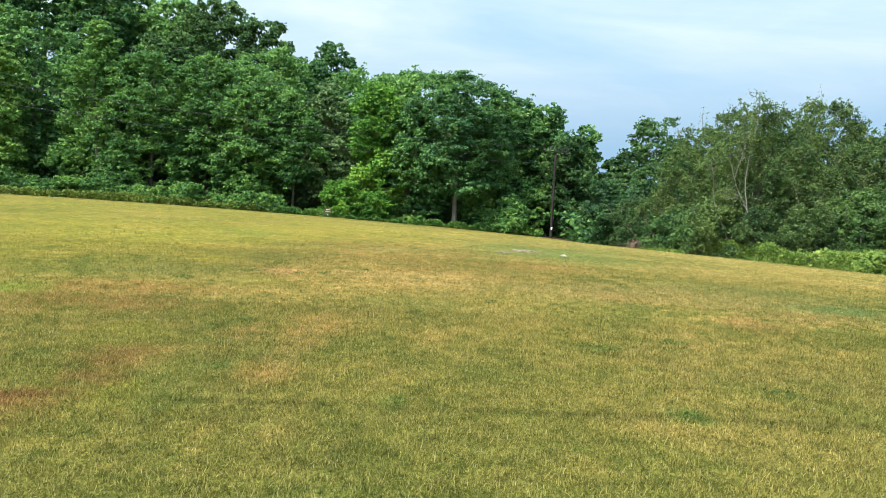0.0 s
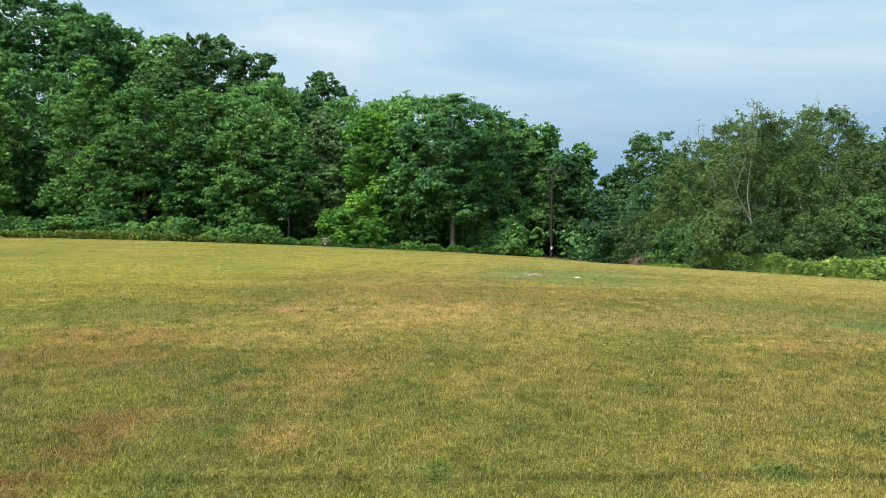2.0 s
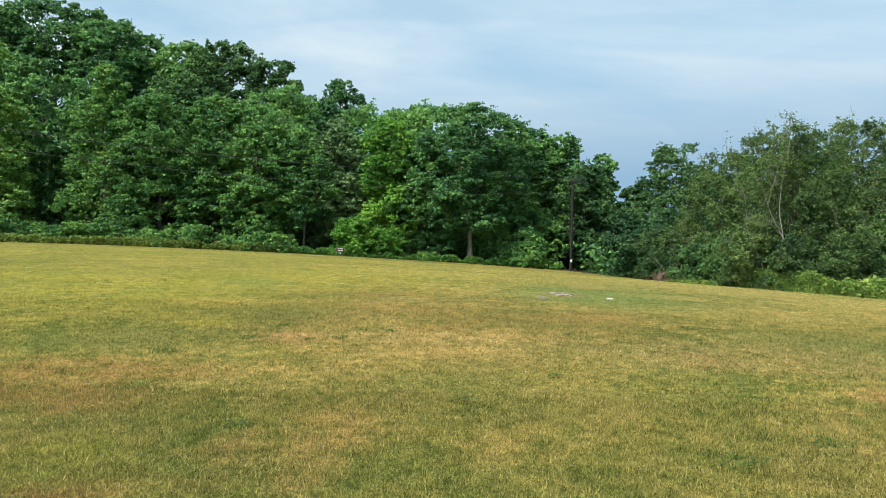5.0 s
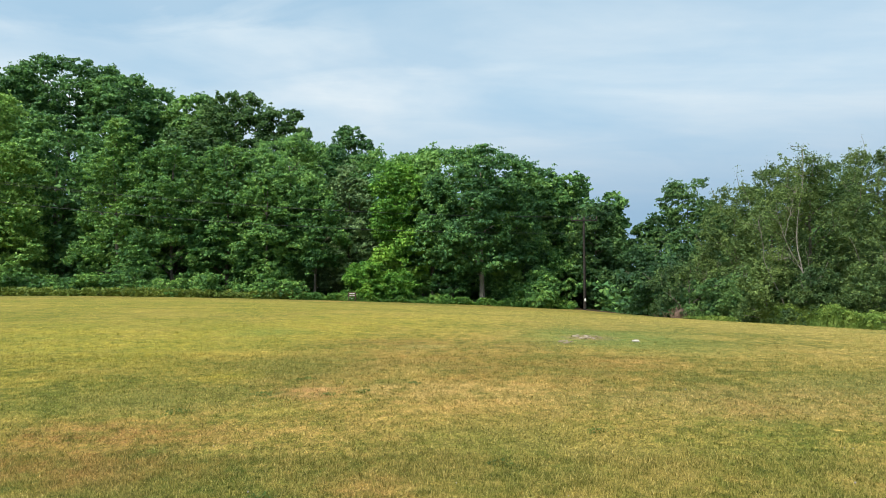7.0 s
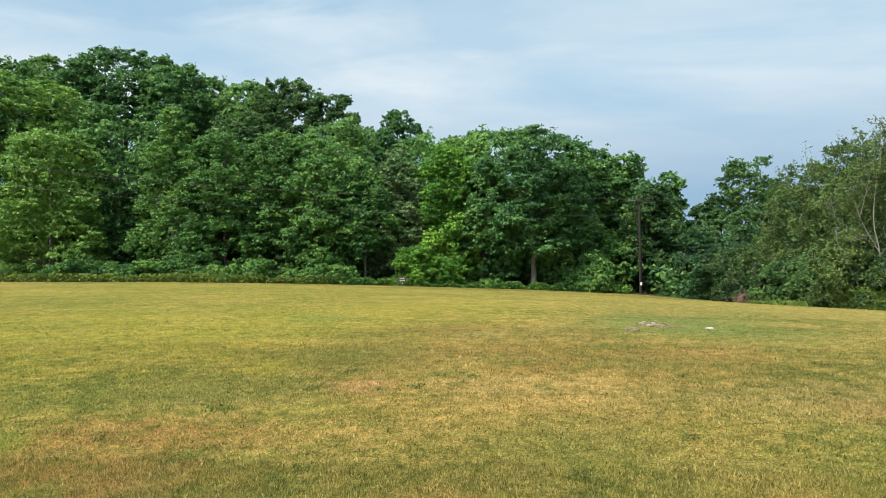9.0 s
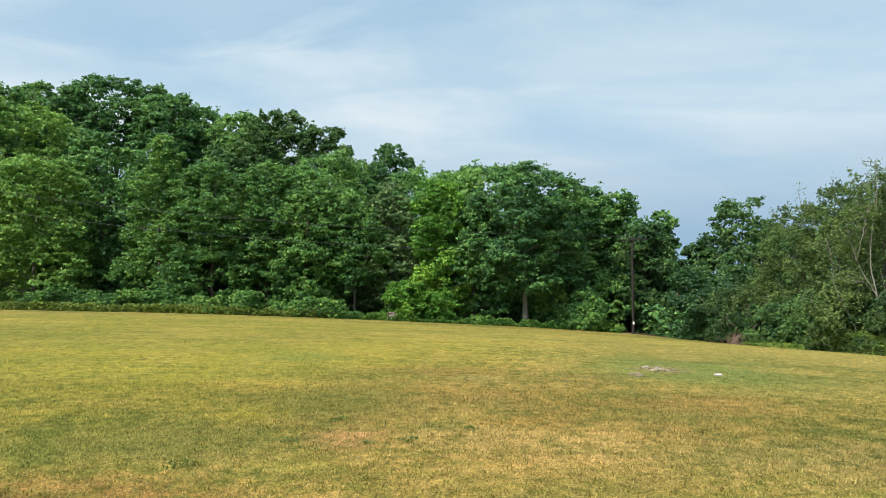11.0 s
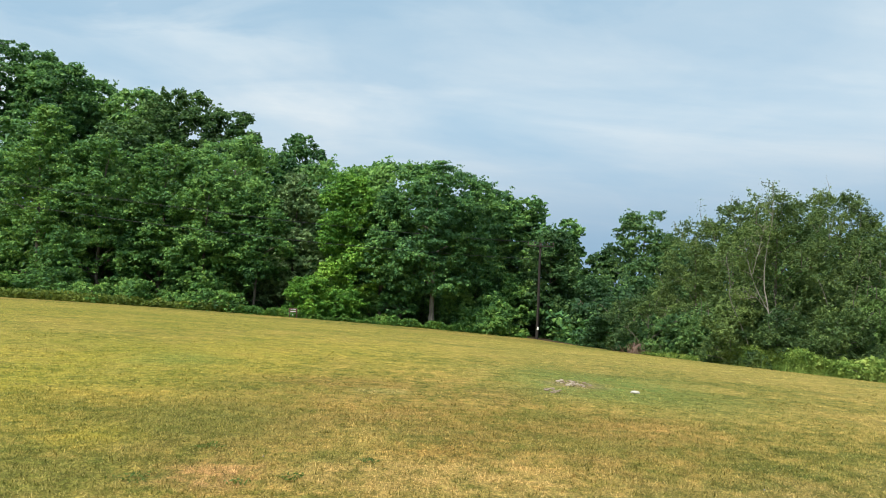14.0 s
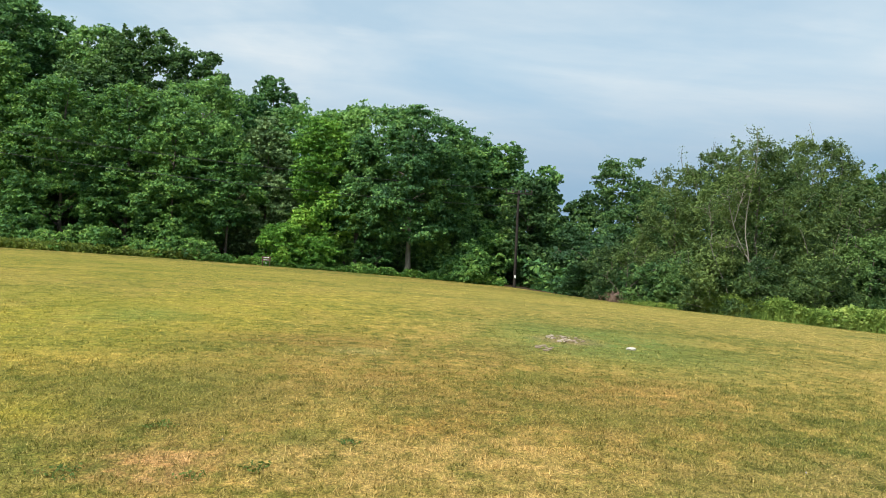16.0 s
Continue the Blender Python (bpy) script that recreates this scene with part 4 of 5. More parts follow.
tree("shrub", "leafy green shrub at the edge of the mown field", -24.6, 55.6, 1.5, 1.9, 0.02, "ash", "full", 66, size=0.2, puff=0.7, group='shrubs along the field edge', category='shrub', trunk_r=0.04)
tree("shrub", "leafy green shrub at the edge of the mown field", -21.5, 56.4, 1.9, 2.1, 0.02, "ash", "full", 67, size=0.2, puff=0.7, group='shrubs along the field edge', category='shrub', trunk_r=0.04)
tree("shrub", "leafy green shrub at the edge of the mown field", -18.3, 55.8, 1.1, 1.6, 0.02, "ash", "full", 68, size=0.2, puff=0.7, group='shrubs along the field edge', category='shrub', trunk_r=0.04)
tree("shrub", "leafy green shrub at the edge of the mown field", -15.7, 56.0, 1.7, 2.1, 0.02, "ash", "full", 69, size=0.2, puff=0.7, group='shrubs along the field edge', category='shrub', trunk_r=0.04)
tree("shrub", "bright yellow-green maple sapling beside the sign", -8.9, 57.5, 3.3, 1.8, 0.04, "maple", "full", 70, size=0.2, puff=0.7, group='shrubs along the field edge', category='shrub', trunk_r=0.04)
tree("shrub", "bright yellow-green maple sapling beside the sign", -6.5, 57.5, 2.5, 1.5, 0.03, "maple", "full", 71, size=0.2, puff=0.7, group='shrubs along the field edge', category='shrub', trunk_r=0.04)
tree("shrub", "leafy green shrub at the edge of the mown field", -2.8, 58.0, 0.6, 1.4, 0.02, "shrub", "full", 72, size=0.2, puff=0.7, group='shrubs along the field edge', category='shrub', trunk_r=0.04)
tree("shrub", "leafy green shrub at the edge of the mown field", 5.6, 59.0, 3.2, 1.9, 0.03, "ash", "spire", 73, size=0.2, puff=0.7, group='shrubs along the field edge', category='shrub', trunk_r=0.04)
tree("ash_tree", "mid-green ash tree with layered sprays at the wood's edge", 8.3, 62.5, 4.9, 2.1, 0.25, "ash", "full", 74, trunk_r=0.07)
tree("oak_tree", "tall dark-green oak in full leaf at the wood's edge", 4.6, 63.0, 5.8, 2.4, 0.3, "oak", "full", 75, trunk_r=0.08)
tree("shrub", "leafy green shrub at the edge of the mown field", 7.0, 58.6, 0.9, 1.4, 0.02, "shrub", "full", 76, size=0.2, puff=0.7, group='shrubs along the field edge', category='shrub', trunk_r=0.04)
tree("shrub", "leafy green shrub at the edge of the mown field", 3.2, 58.8, 0.6, 1.3, 0.02, "shrub", "full", 77, size=0.2, puff=0.7, group='shrubs along the field edge', category='shrub', trunk_r=0.04)
tree("shrub", "leafy green shrub at the edge of the mown field", -4.6, 58.0, 0.4, 1.1, 0.02, "shrub", "full", 78, size=0.2, puff=0.7, group='shrubs along the field edge', category='shrub', trunk_r=0.04)
tree("shrub", "leafy green shrub at the edge of the mown field", 13.6, 46.0, 2.1, 1.1, 0.02, "thicket", "full", 79, size=0.2, puff=0.7, group='shrubs along the field edge', category='shrub', trunk_r=0.04)
tree("shrub", "leafy green shrub at the edge of the mown field", 14.7, 44.0, 2.6, 1.8, 0.02, "thicket", "full", 80, size=0.2, puff=0.7, group='shrubs along the field edge', category='shrub', trunk_r=0.04)
tree("shrub", "leafy green shrub at the edge of the mown field", 15.6, 42.0, 2.1, 1.7, 0.02, "thicket", "full", 81, size=0.2, puff=0.7, group='shrubs along the field edge', category='shrub', trunk_r=0.04)
tree("ash_tree", "mid-green ash tree with layered sprays at the wood's edge", -1.9, 60.0, 3.6, 1.6, 0.32, "ash", "full", 82, trunk_r=0.06)
tree("oak_tree", "tall dark-green oak in full leaf at the wood's edge", 2.9, 62.0, 4.6, 1.4, 0.3, "oak", "full", 83, trunk_r=0.06)
tree("ash_tree", "mid-green ash tree with layered sprays at the wood's edge", -4.5, 61.0, 2.4, 1.3, 0.3, "ash", "round", 84, trunk_r=0.06)
tree("willow_shrub", "low olive-green willow shrub before the thicket", 16.2, 35.5, 2.8, 1.2, 0.02, "willow", "full", 85, size=0.14, slim=0.26, droop=0.5, dens=1.0, puff=0.8, wisp=4, group='shrubs along the field edge', category='shrub', trunk_r=0.03)
tree("willow_shrub", "low olive-green willow shrub before the thicket", 14.8, 37.2, 3.1, 1.3, 0.02, "willow", "full", 88, size=0.14, slim=0.26, droop=0.5, dens=1.0, puff=0.8, wisp=4, group='shrubs along the field edge', category='shrub', trunk_r=0.03)
tree("willow_shrub", "low olive-green willow shrub before the thicket", 18.4, 34.6, 3.2, 1.4, 0.02, "willow", "round", 89, size=0.14, slim=0.26, droop=0.5, dens=1.0, puff=0.8, wisp=4, group='shrubs along the field edge', category='shrub', trunk_r=0.03)
tree("ash_tree", "mid-green ash tree with layered sprays at the wood's edge", 2.7, 61.5, 2.6, 1.4, 0.25, "ash", "round", 86, trunk_r=0.05)
tree("oak_tree", "tall dark-green oak in full leaf at the wood's edge", 5.0, 60.5, 2.2, 1.2, 0.2, "oak", "full", 87, trunk_r=0.05)


def birch(x, y, stems, seed):
    """A thin birch: bare white stems before the willows, with loose leafy twigs near their tops."""
    rng = np.random.default_rng(seed)
    top = new("birch_tree")
    top.matrix_basis = pose(x, y, float(ground_z(x, y)))
    tagged(top, "slender birch with bare white stems and few leaves", "tree", "trees of the wood edge")
    leaves, twigs = [], []
    for n, (r0, line) in enumerate(stems):
        p = np.array([(1.05 * a, 0.2 * math.sin(1.7 * b + n), 1.05 * b) for a, b in line])
        t = np.linspace(0, len(p) - 1, 22)
        pts = np.stack([np.interp(t, np.arange(len(p)), p[:, j]) for j in range(3)], 1)
        pts[1:-1] = 0.25 * pts[:-2] + 0.5 * pts[1:-1] + 0.25 * pts[2:]
        pts[1:, :2] += 0.012 * rng.normal(size=(21, 2))
        child("trunk" if n == 0 else "stem", mesh_of("stem", *tube(pts, np.linspace(r0, 0.010, 22), 8), BIRCH_BARK, True), top)
        for q in range(7, 22):
            for side in range(2 if q > 15 else 1):
                way = unit(np.array((rng.normal(), 0.7 * abs(rng.normal()), 0.75 + 0.3 * rng.normal())))
                tip = pts[q] + way * (0.35 + 0.55 * rng.random())
                twigs.append(limb(rng, pts[q], tip, 0.011, 0.004))
                m = 34 if q > 14 else 16
                w = 0.25 + 0.8 * rng.random((m, 1))
                at = pts[q] + (tip - pts[q]) * w + 0.11 * rng.normal(size=(m, 3)) - (0, 0, 0.06)
                leaves.append(leaf_cards(at, rng.normal(size=(m, 3)) + (0, 0, 0.5), 0.11 * (0.7 + 0.5 * rng.random(m)), rng, 0.3))
    child("crown", mesh_of("crown", *join(leaves), LEAF["willow"]), top, "thin scattered olive leaves")
    tagged(child("twig_spray", mesh_of("twig_spray", *join(twigs), BARK, True), top), kind="stuff")


birch(16.15, 36.3, (
    (0.040, ((0.05, -0.1), (0.1, 1.2), (-0.08, 2.5), (-0.22, 3.8), (-0.12, 5.2), (0.1, 6.8), (0.22, 8.5))),
    (0.030, ((-0.08, 2.6), (-0.55, 3.7), (-0.92, 4.7), (-1.25, 5.7))),
    (0.018, ((-0.75, 4.3), (-0.6, 5.3), (-0.2, 6.5))),
    (0.022, ((-0.5, -0.1), (-1.15, 1.6), (-1.7, 3.0), (-1.95, 4.4), (-2.1, 5.0))),
    (0.014, ((-0.1, 2.8), (-0.6, 3.25), (-1.25, 3.1))),
), 146)

# ---- undergrowth and weeds ----
def scatter(name, label, category, n, leaf, size, place, seed, slim=0.36, up=0.75):
    rng = np.random.default_rng(seed)
    pos = place(rng, n)
    normal = rng.normal(size=pos.shape) * 0.6 + (0, -0.1, up)
    me = mesh_of(name, *leaf_cards(pos, normal, size * (0.6 + 0.8 * rng.random(len(pos))), rng, slim), LEAF[leaf])
    return tagged(new(name, me), label, category, kind="stuff")


def under_wood(rng, n):
    x = -62 + 95 * rng.random(n)
    back = rng.random(n)
    y = np.maximum(edge_y(x), 44) + 8 + 24 * back
    lim = np.where(x > 10, 2.2, np.where(x < -6, 9.5, 7.0)) * (0.6 + 0.8 * np.abs(np.sin(x * 0.7 + 2 * np.sin(x * 0.23))))
    return np.stack([x, y, ground_z(x, y) + lim * rng.random(n) ** 1.2], 1)


scatter("woodland_undergrowth", "dark leafy undergrowth deep inside the wood", "undergrowth", 100000, "oak", 0.46, under_wood, 31)


def verge(rng, n):
    x = -60 + 46.5 * rng.random(n)
    y = edge_y(x) + 0.3 + 2.6 * rng.random(n) ** 1.3
    tall = 0.42 + 0.3 * np.abs(np.sin(0.9 * x + np.sin(2.3 * x)))
    return np.stack([x, y, ground_z(x, y) + tall * rng.random(n)], 1)


scatter("bracken", "low brown-green bracken along the wood's foot", "bracken", 22000, "bracken", 0.2, verge, 32)


def low_verge(rng, n):
    x = -13.8 + 22 * rng.random(n)
    y = edge_y(x) + 0.1 + 2.2 * rng.random(n) ** 1.2
    tall = 0.18 + 0.42 * np.abs(np.sin(0.8 * x + np.sin(2.1 * x))) ** 2
    return np.stack([x, y, ground_z(x, y) + tall * rng.random(n)], 1)


scatter("verge_weeds", "low leafy green weeds under the trees", "weeds", 18000, "shrub", 0.17, low_verge, 35)


def weeds(rng, n):
    """Stalks: leaves strung up many thin upright stems."""
    m = n // 14
    x = np.where(rng.random(m) < 0.02, 12.5 + 3 * rng.random(m), 14.5 + 12 * rng.random(m))
    y = edge_y(x) - 0.2 + 3.0 * rng.random(m)
    tall = (0.25 + 0.62 * np.clip((x - 14.4) / 0.6, 0, 1)) * (0.8 + 0.25 * np.sin(1.7 * x + 2 * np.sin(3.1 * x)) + 0.25 * rng.random(m))
    k = np.repeat(np.arange(m), 14)
    up = rng.random(len(k)) ** 0.55
    pos = np.stack([x[k], y[k], ground_z(x[k], y[k]) + tall[k] * up], 1)
    pos[:, :2] += 0.07 * rng.normal(size=(len(k), 2))
    return pos


def tall_weeds():
    """Upright grassy blades from the root, with small leaves between them."""
    rng = np.random.default_rng(33)
    leafy = weeds(rng, 112000)
    v, f = leaf_cards(leafy, rng.normal(size=leafy.shape) * 0.6 + (0, 0, 0.3), 0.1 * (0.6 + 0.8 * rng.random(len(leafy))), rng, 0.36)
    tip = weeds(rng, 28000)
    tip[:, 2] = np.maximum(tip[:, 2], ground_z(tip[:, 0], tip[:, 1]) + 0.12)
    a = rng.random(len(tip)) * 6.28
    side = np.stack([np.cos(a), np.sin(a), 0 * a], 1) * 0.007
    root = tip + 0.16 * rng.normal(size=tip.shape)
    root[:, 2] = ground_z(root[:, 0], root[:, 1]) - 0.02
    v2 = np.stack([root - side, root + side, tip], 1).reshape(-1, 3)
    me = mesh_of("tall_weeds", *join([(v, f), (v2, np.arange(len(v2)).reshape(-1, 3))]), LEAF["weed"])
    tagged(new("tall_weeds", me), "yellow-green leafy tall weeds bordering the field", "weeds", kind="stuff")


tall_weeds()

for n, (bx, off, bh, bw) in enumerate(((17.3, 0.9, 1.15, 0.8), (18.2, 0.5, 1.3, 1.0), (19.2, 0.8, 1.2, 1.0), (20.1, 0.3, 1.45, 1.1), (21.1, 0.7, 1.3, 1.1), (22.2, 0.4, 1.5, 1.2), (23.4, 0.9, 1.4, 1.2), (16.5, 1.6, 1.0, 0.7), (18.9, 2.2, 1.4, 1.0), (20.8, 2.3, 1.5, 1.1), (22.8, 2.6, 1.6, 1.2))):
    tree("bramble_bush", "leafy green bramble bush among tall field weeds", bx, float(edge_y(bx)) + off, 0.68 * bh, bw, 0.02, "weed", "full", 201 + n, size=0.10, puff=0.6, group="bramble bushes among the weeds", category="bush", trunk_r=0.02)


# ---- pole, sign, rocks ----
def box(bm, x, y, z, sx, sy, sz, bevel=0.01, turn=0):
    r = bmesh.ops.create_cube(bm, size=1, matrix=pose(x, y, z, 0, 0, turn) @ Matrix.Diagonal((sx, sy, sz, 1)))
    edges = list({e for v in r["verts"] for e in v.link_edges})
    if bevel:
        bmesh.ops.bevel(bm, geom=edges, offset=bevel, segments=2, affect="EDGES")


def utility_pole(x, y, h):
    top = new("utility_pole")
    top.matrix_basis = pose(x, y, float(ground_z(x, y)), 0, 0, 0)
    tagged(top, "dark weathered wooden utility pole with a crossarm", "utility pole")
    t = np.linspace(0, 1, 8)
    pts = np.stack([0.06 * t + 0.015 * np.sin(6 * t), 0 * t, t * h - 0.3 * (1 - t)], 1)
    child("pole", mesh_of("pole", *tube(pts, 0.125 - 0.035 * t, 12), POLE_WOOD, True), top)
    bm = bmesh.new()
    box(bm, 0.06, -0.14, h - 0.25, 2.1, 0.09, 0.1)
    part("crossarm", bm, POLE_WOOD, top)
    for s in (-0.95, -0.45, 0.55, 1.05):
        bm = bmesh.new()
        for k, (rr, zz) in enumerate(((0.02, 0.04), (0.05, 0.1), (0.035, 0.14), (0.05, 0.17), (0.03, 0.22))):
            bmesh.ops.create_cone(bm, cap_ends=True, segments=10, radius1=rr, radius2=rr * 0.8, depth=0.05, matrix=pose(s, -0.14, h - 0.19 + zz))
        part("insulator", bm, INSULATOR, top)
    bm = bmesh.new()
    box(bm, 0.02, -0.18, 0.85, 0.14, 0.1, 0.24, 0.02)
    part("meter_box", bm, WHITE_PAINT, top, "white painted meter box")
    bm = bmesh.new()
    box(bm, 0.02, -0.135, 2.2, 0.04, 0.04, 2.1, 0.01)
    part("conduit", bm, POLE_WOOD, top)
    return top


POLE = (9.0, 57.6, 7.6)
utility_pole(*POLE)


def cable(name, label, a, b, sag, r):
    t = np.linspace(0, 1, 40)[:, None]
    p = np.array(a) * (1 - t) + np.array(b) * t
    p[:, 2] -= sag * 4 * (t * (1 - t))[:, 0]
    tagged(new(name, mesh_of(name, *tube(p, np.full(40, r), 6), WIRE, True)), label, "cable", "overhead cables")


pz = float(ground_z(POLE[0], POLE[1])) + POLE[2]
cable("power_cable", "thin black power cable strung along the wood", (POLE[0], POLE[1] - 0.2, pz - 1.3), (-60, 50, pz + 5.0), 1.55, 0.016)
cable("power_cable", "thin black power cable strung along the wood", (POLE[0] - 0.9, POLE[1] - 0.14, pz + 0.02), (-60, 50.2, pz + 6.7), 1.5, 0.01)
cable("power_cable", "thin black power cable strung along the wood", (POLE[0] + 1.1, POLE[1] - 0.14, pz + 0.02), (-60, 51.4, pz + 6.4), 1.5, 0.01)


def field_sign(x, y):
    top = new("sign")
    top.matrix_basis = pose(x, y, float(ground_z(x, y)), 0, 0, -6)
    top.scale = (0.72, 0.72, 0.72)
    tagged(top, "small red-brown sign with white lettering bars on posts", "sign")
    for s in (-0.36, 0.36):
        bm = bmesh.new()
        box(bm, s, 0.03, 0.45, 0.07, 0.07, 1.0)
        part("post", bm, RED_PAINT, top)
    for z in (0.62, 0.86):
        bm = bmesh.new()
        box(bm, 0, -0.02, z, 0.9, 0.03, 0.2)
        board = part("board", bm, RED_PAINT, top)
        bm = bmesh.new()
        box(bm, 0.02, -0.045, z, 0.56, 0.012, 0.04, 0.002)
        part("lettering_bar", bm, WHITE_PAINT, board)
    bm = bmesh.new()
    box(bm, 0, -0.03, 0.3, 0.08, 0.02, 0.14)
    part("tag", bm, WHITE_PAINT, top)


field_sign(-9.55, 54.3)


def rock(name, label, x, y, sx, sy, sz, material, seed, group="", turn=0):
    bm = bmesh.new()
    bmesh.ops.create_icosphere(bm, subdivisions=3, radius=1)
    rng = Vector((seed * 7.3, seed * 3.1, seed * 1.7))
    for v in bm.verts:
        n = noise.fractal(v.co * 1.3 + rng, 0.8, 2.2, 4)
        v.co *= 1 + 0.3 * n
        if v.co.z > 0.45:
            v.co.z = 0.45 + 0.35 * (v.co.z - 0.45)
        v.co = Vector((v.co.x * sx, v.co.y * sy, v.co.z * sz))
    me = bpy.data.meshes.new(name)
    bm.to_mesh(me)
    bm.free()
    me.materials.append(material)
    ob = new(name, me)
    ob.matrix_basis = pose(x, y, float(ground_z(x, y)) + 0.012, 0, 0, turn)
    return tagged(ob, label, "rock", group)


rock("rock", "single flat white stone lying in the grass", 2.74, 15.45, 0.075, 0.065, 0.042, WHITE_STONE, 1)
rr = np.random.default_rng(5)
for k in range(44):
    a, d = rr.random() * 6.28, rr.random() ** 0.6
    s = 0.010 + 0.024 * rr.random() ** 1.6
    rock("rock", "pale broken rock in a bare outcrop in the turf", 1.92 + 0.27 * d * math.cos(a), 16.2 + 0.42 * d * math.sin(a), s * 1.3, s, s * 0.85, GREY_STONE if k % 2 else PALE_STONE, 10 + k, "outcrop rocks", k * 40)
for k in range(12):
    a, d = rr.random() * 6.28, rr.random() ** 0.6
    s = 0.016 + 0.02 * rr.random()
    rock("rock", "flat grey rock flush with the dry turf", 1.34 + 0.16 * d * math.cos(a), 15.1 + 0.3 * d * math.sin(a), s * 1.4, s, s * 0.45, GREY_STONE, 30 + k, "outcrop rocks", k * 50)


def stump(x, y):
    """A rotten stump with a splintered top and a shed limb propped on it."""
    top = new("tree_stump")
    top.matrix_basis = pose(x, y, float(ground_z(x, y)))
    tagged(top, "rotten brown tree stump with a bare propped limb", "stump")
    rng = np.random.default_rng(77)
    t = np.linspace(0, 1, 6)
    pts = np.stack([0.08 * t, 0 * t, 0.55 * t - 0.1], 1)
    v, f = tube(pts, 0.3 - 0.08 * t + 0.14 * np.exp(-8 * t), 14)
    v[:, :2] *= 1 + 0.12 * rng.normal(size=(len(v), 1))
    v[-14:, 2] += 0.16 * rng.normal(size=14)
    child("bole", mesh_of("bole", v, f, bark_material("rotten_wood", (0.06, 0.04, 0.03), (0.165, 0.112, 0.085)), True), top)
    for n, (a, b, r0) in enumerate((((0.2, -0.3, 0.3), (2.1, -0.6, 2.0), 0.030), ((0.9, -0.4, 1.1), (2.6, -0.7, 1.5), 0.020), ((0.3, -0.2, 0.5), (-0.9, -0.5, 1.6), 0.022), ((1.4, -0.5, 1.5), (1.6, -0.6, 2.9), 0.016), ((0.6, -0.3, 0.9), (0.5, -0.5, 2.4), 0.018), ((1.8, -0.5, 1.8), (2.9, -0.7, 2.4), 0.014))):
        a, b = np.array(a), np.array(b)
        twigs = [limb(rng, a, b, r0, 0.006, 9)]
        for q in range(5):
            p = a + (b - a) * (0.35 + 0.6 * rng.random()) + (0, 0, 0.05)
            twigs.append(limb(rng, p, p + rng.normal(size=3) * (0.35, 0.2, 0.25) + (0, 0, 0.25), 0.009, 0.003))
        child("limb", mesh_of("limb", *join(twigs), BARK, True), top, "bare pale dead limb")


def dead_brush(x, y, n):
    """A heap of dry reddish-brown stalks round the stump."""
    rng = np.random.default_rng(78)
    stalks = []
    for q in range(n):
        p = np.array((0.7 * rng.normal(), 0.3 * rng.normal(), 0.0))
        stalks.append(limb(rng, p, p + rng.normal(size=3) * (0.35, 0.2, 0.1) + (0, 0, 0.25 + 0.4 * rng.random()), 0.012, 0.004, 4))
    ob = new("dead_brush", mesh_of("dead_brush", *join(stalks), bark_material("dry_stalks", (0.075, 0.050, 0.034), (0.20, 0.135, 0.090)), True))
    ob.matrix_basis = pose(x, y, float(ground_z(x, y)))
    tagged(ob, "heap of dry reddish-brown stalks round the stump", "brush", kind="stuff")


dead_brush(12.4, 43.6, 80)
stump(12.4, 44.2)


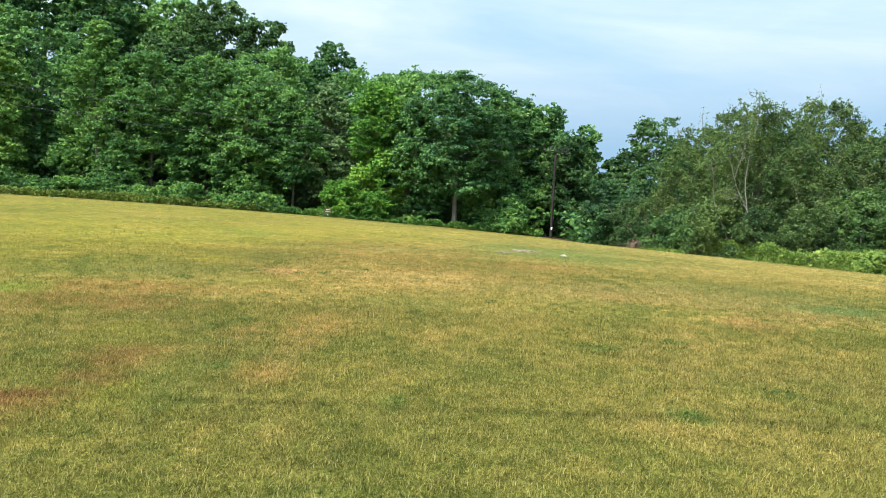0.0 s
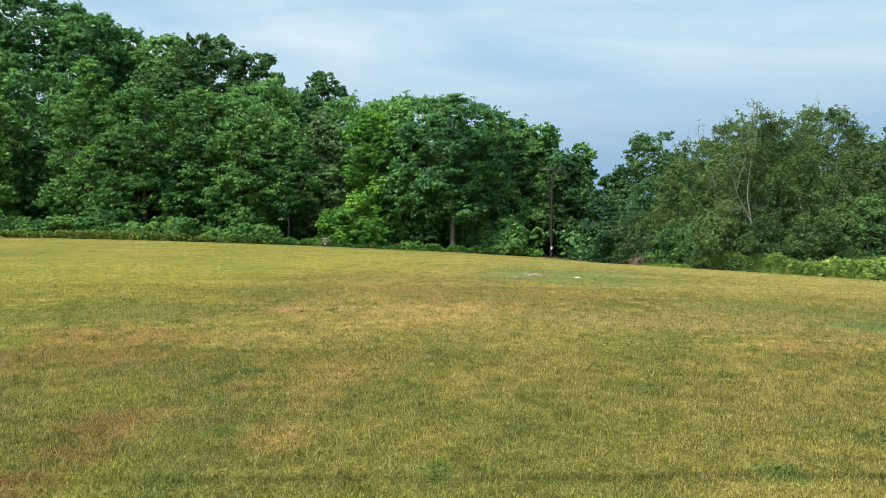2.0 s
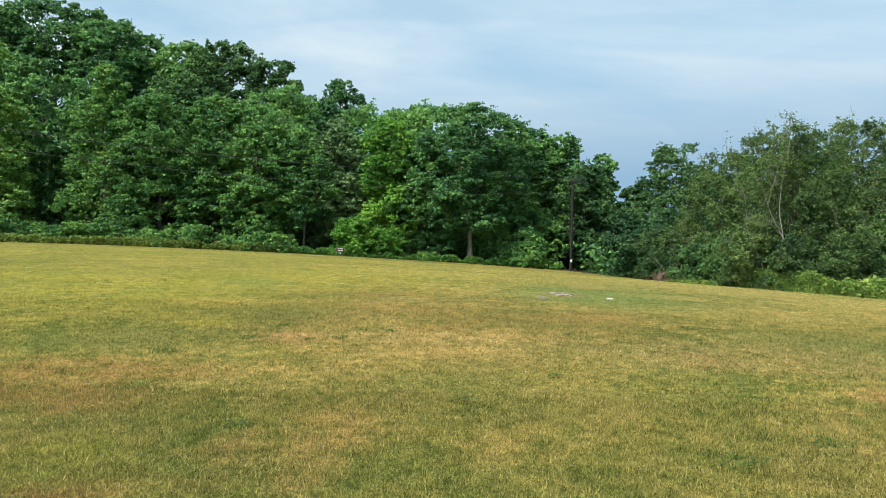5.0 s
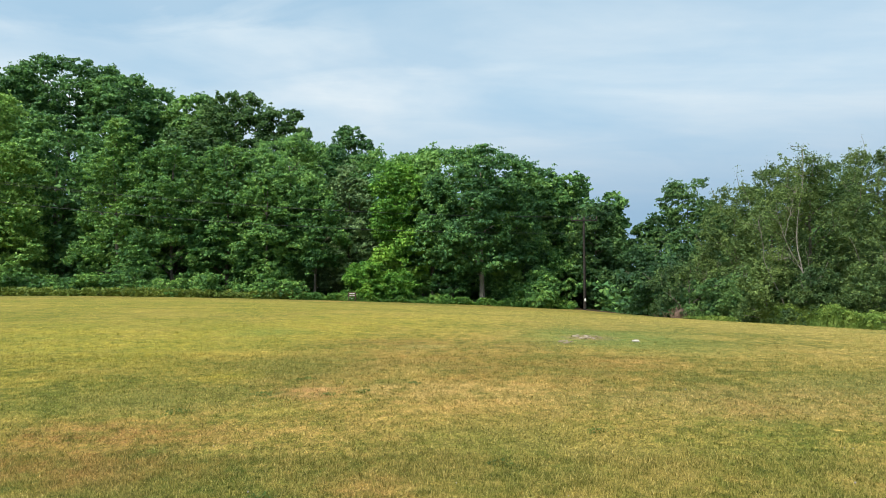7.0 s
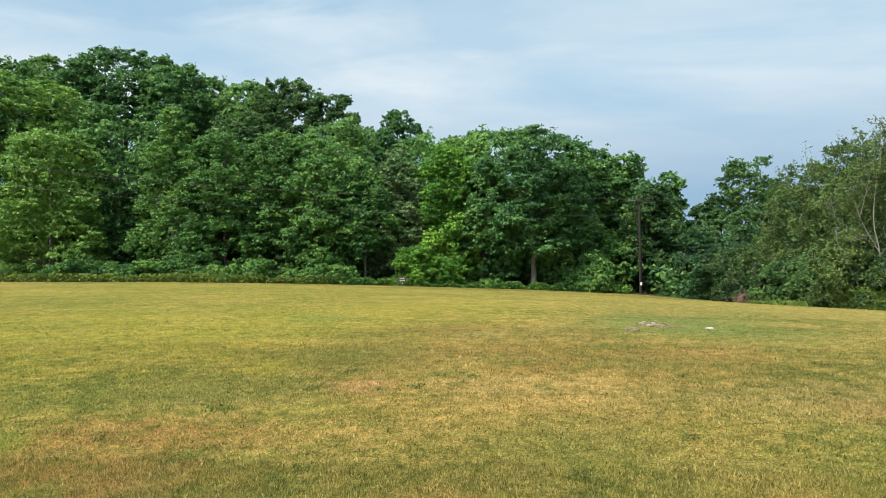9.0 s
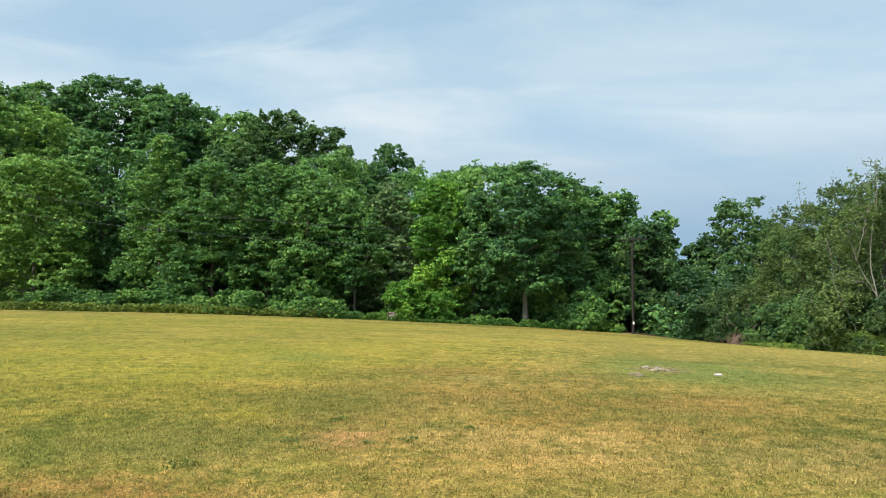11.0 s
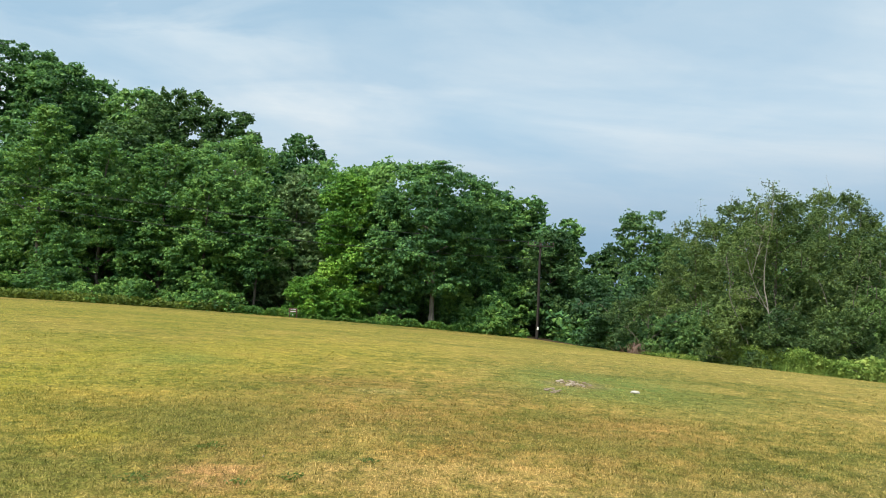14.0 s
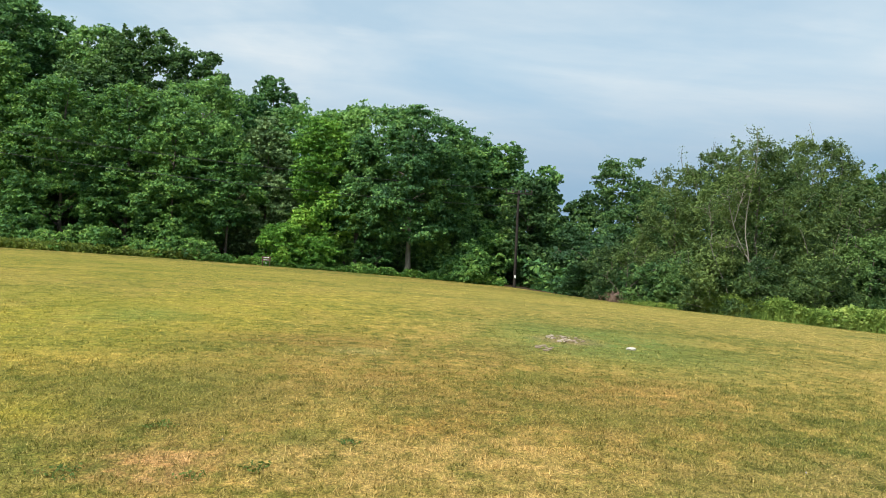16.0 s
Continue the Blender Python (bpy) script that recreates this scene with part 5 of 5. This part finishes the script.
def clover_clump(x, y, r, h, n, seed, label="lush dark green weed clump in the dry turf"):
    def place(rng, n):
        d, a = np.sqrt(rng.random(n)), rng.random(n) * 6.28
        q = d * (1 + 0.3 * np.sin(3 * a + seed))
        px, py = x + r * q * np.cos(a), y + 0.8 * r * q * np.sin(a)
        return np.stack([px, py, ground_z(px, py) + 0.01 + h * (1 - 0.7 * d) * rng.random(n)], 1)
    rng = np.random.default_rng(seed)
    pos = place(rng, n)
    me = mesh_of("weed_clump", *leaf_cards(pos, rng.normal(size=pos.shape) * 0.5 + (0, 0, 0.8), 0.024 * (0.6 + 0.8 * rng.random(n)), rng, 0.3), LEAF["clover"])
    tagged(new("weed_clump", me), label, "weed clump", "weed clumps", "stuff")


for k, (cx, cy, cr) in enumerate(((1.45, 6.1, 0.16), (2.25, 6.5, 0.13), (-1.93, 6.55, 0.10), (-2.89, 9.75, 0.13), (-2.11, 9.72, 0.08), (-1.77, 9.9, 0.09), (-1.21, 10.4, 0.07), (-3.5, 8.9, 0.14), (-0.3, 7.3, 0.08), (2.6, 5.0, 0.12), (-1.7, 5.05, 0.09), (1.68, 4.45, 0.10), (-0.25, 4.5, 0.07), (0.6, 8.2, 0.08), (-2.6, 10.7, 0.10))):
    clover_clump(cx, cy, cr * 1.1, 0.03, int(4200 * cr * cr) + 30, k + 1)


def clover_heads(n):
    """Small white clover flowers scattered in the turf."""
    rng = np.random.default_rng(91)
    x, y = -4.2 + 7.5 * rng.random(n), 4.2 + 6.2 * rng.random(n)
    pieces = []
    for px, py in zip(x, y):
        bm = bmesh.new()
        bmesh.ops.create_icosphere(bm, subdivisions=1, radius=0.004 + 0.003 * rng.random())
        bm.verts.index_update()
        v = np.array([tuple(q.co) for q in bm.verts]) * (1 + 0.15 * rng.normal(size=(len(bm.verts), 1)))
        pieces.append((v + (px, py, float(ground_z(px, py)) + 0.04), np.array([[q.index for q in f.verts] for f in bm.faces])))
        bm.free()
    tagged(new("clover_flowers", mesh_of("clover_flowers", *join(pieces), plain_material("clover_petals", (0.36, 0.32, 0.33)))), "small whitish clover flowers in the dry turf", "flowers", kind="stuff")


clover_heads(16)

# overhead service cable that crosses above the start of the walk
cable("service_cable", "black overhead service cable above the field", (-70, -0.60, 7.2), (70, 1.92, 7.2), 0.0, 0.03)
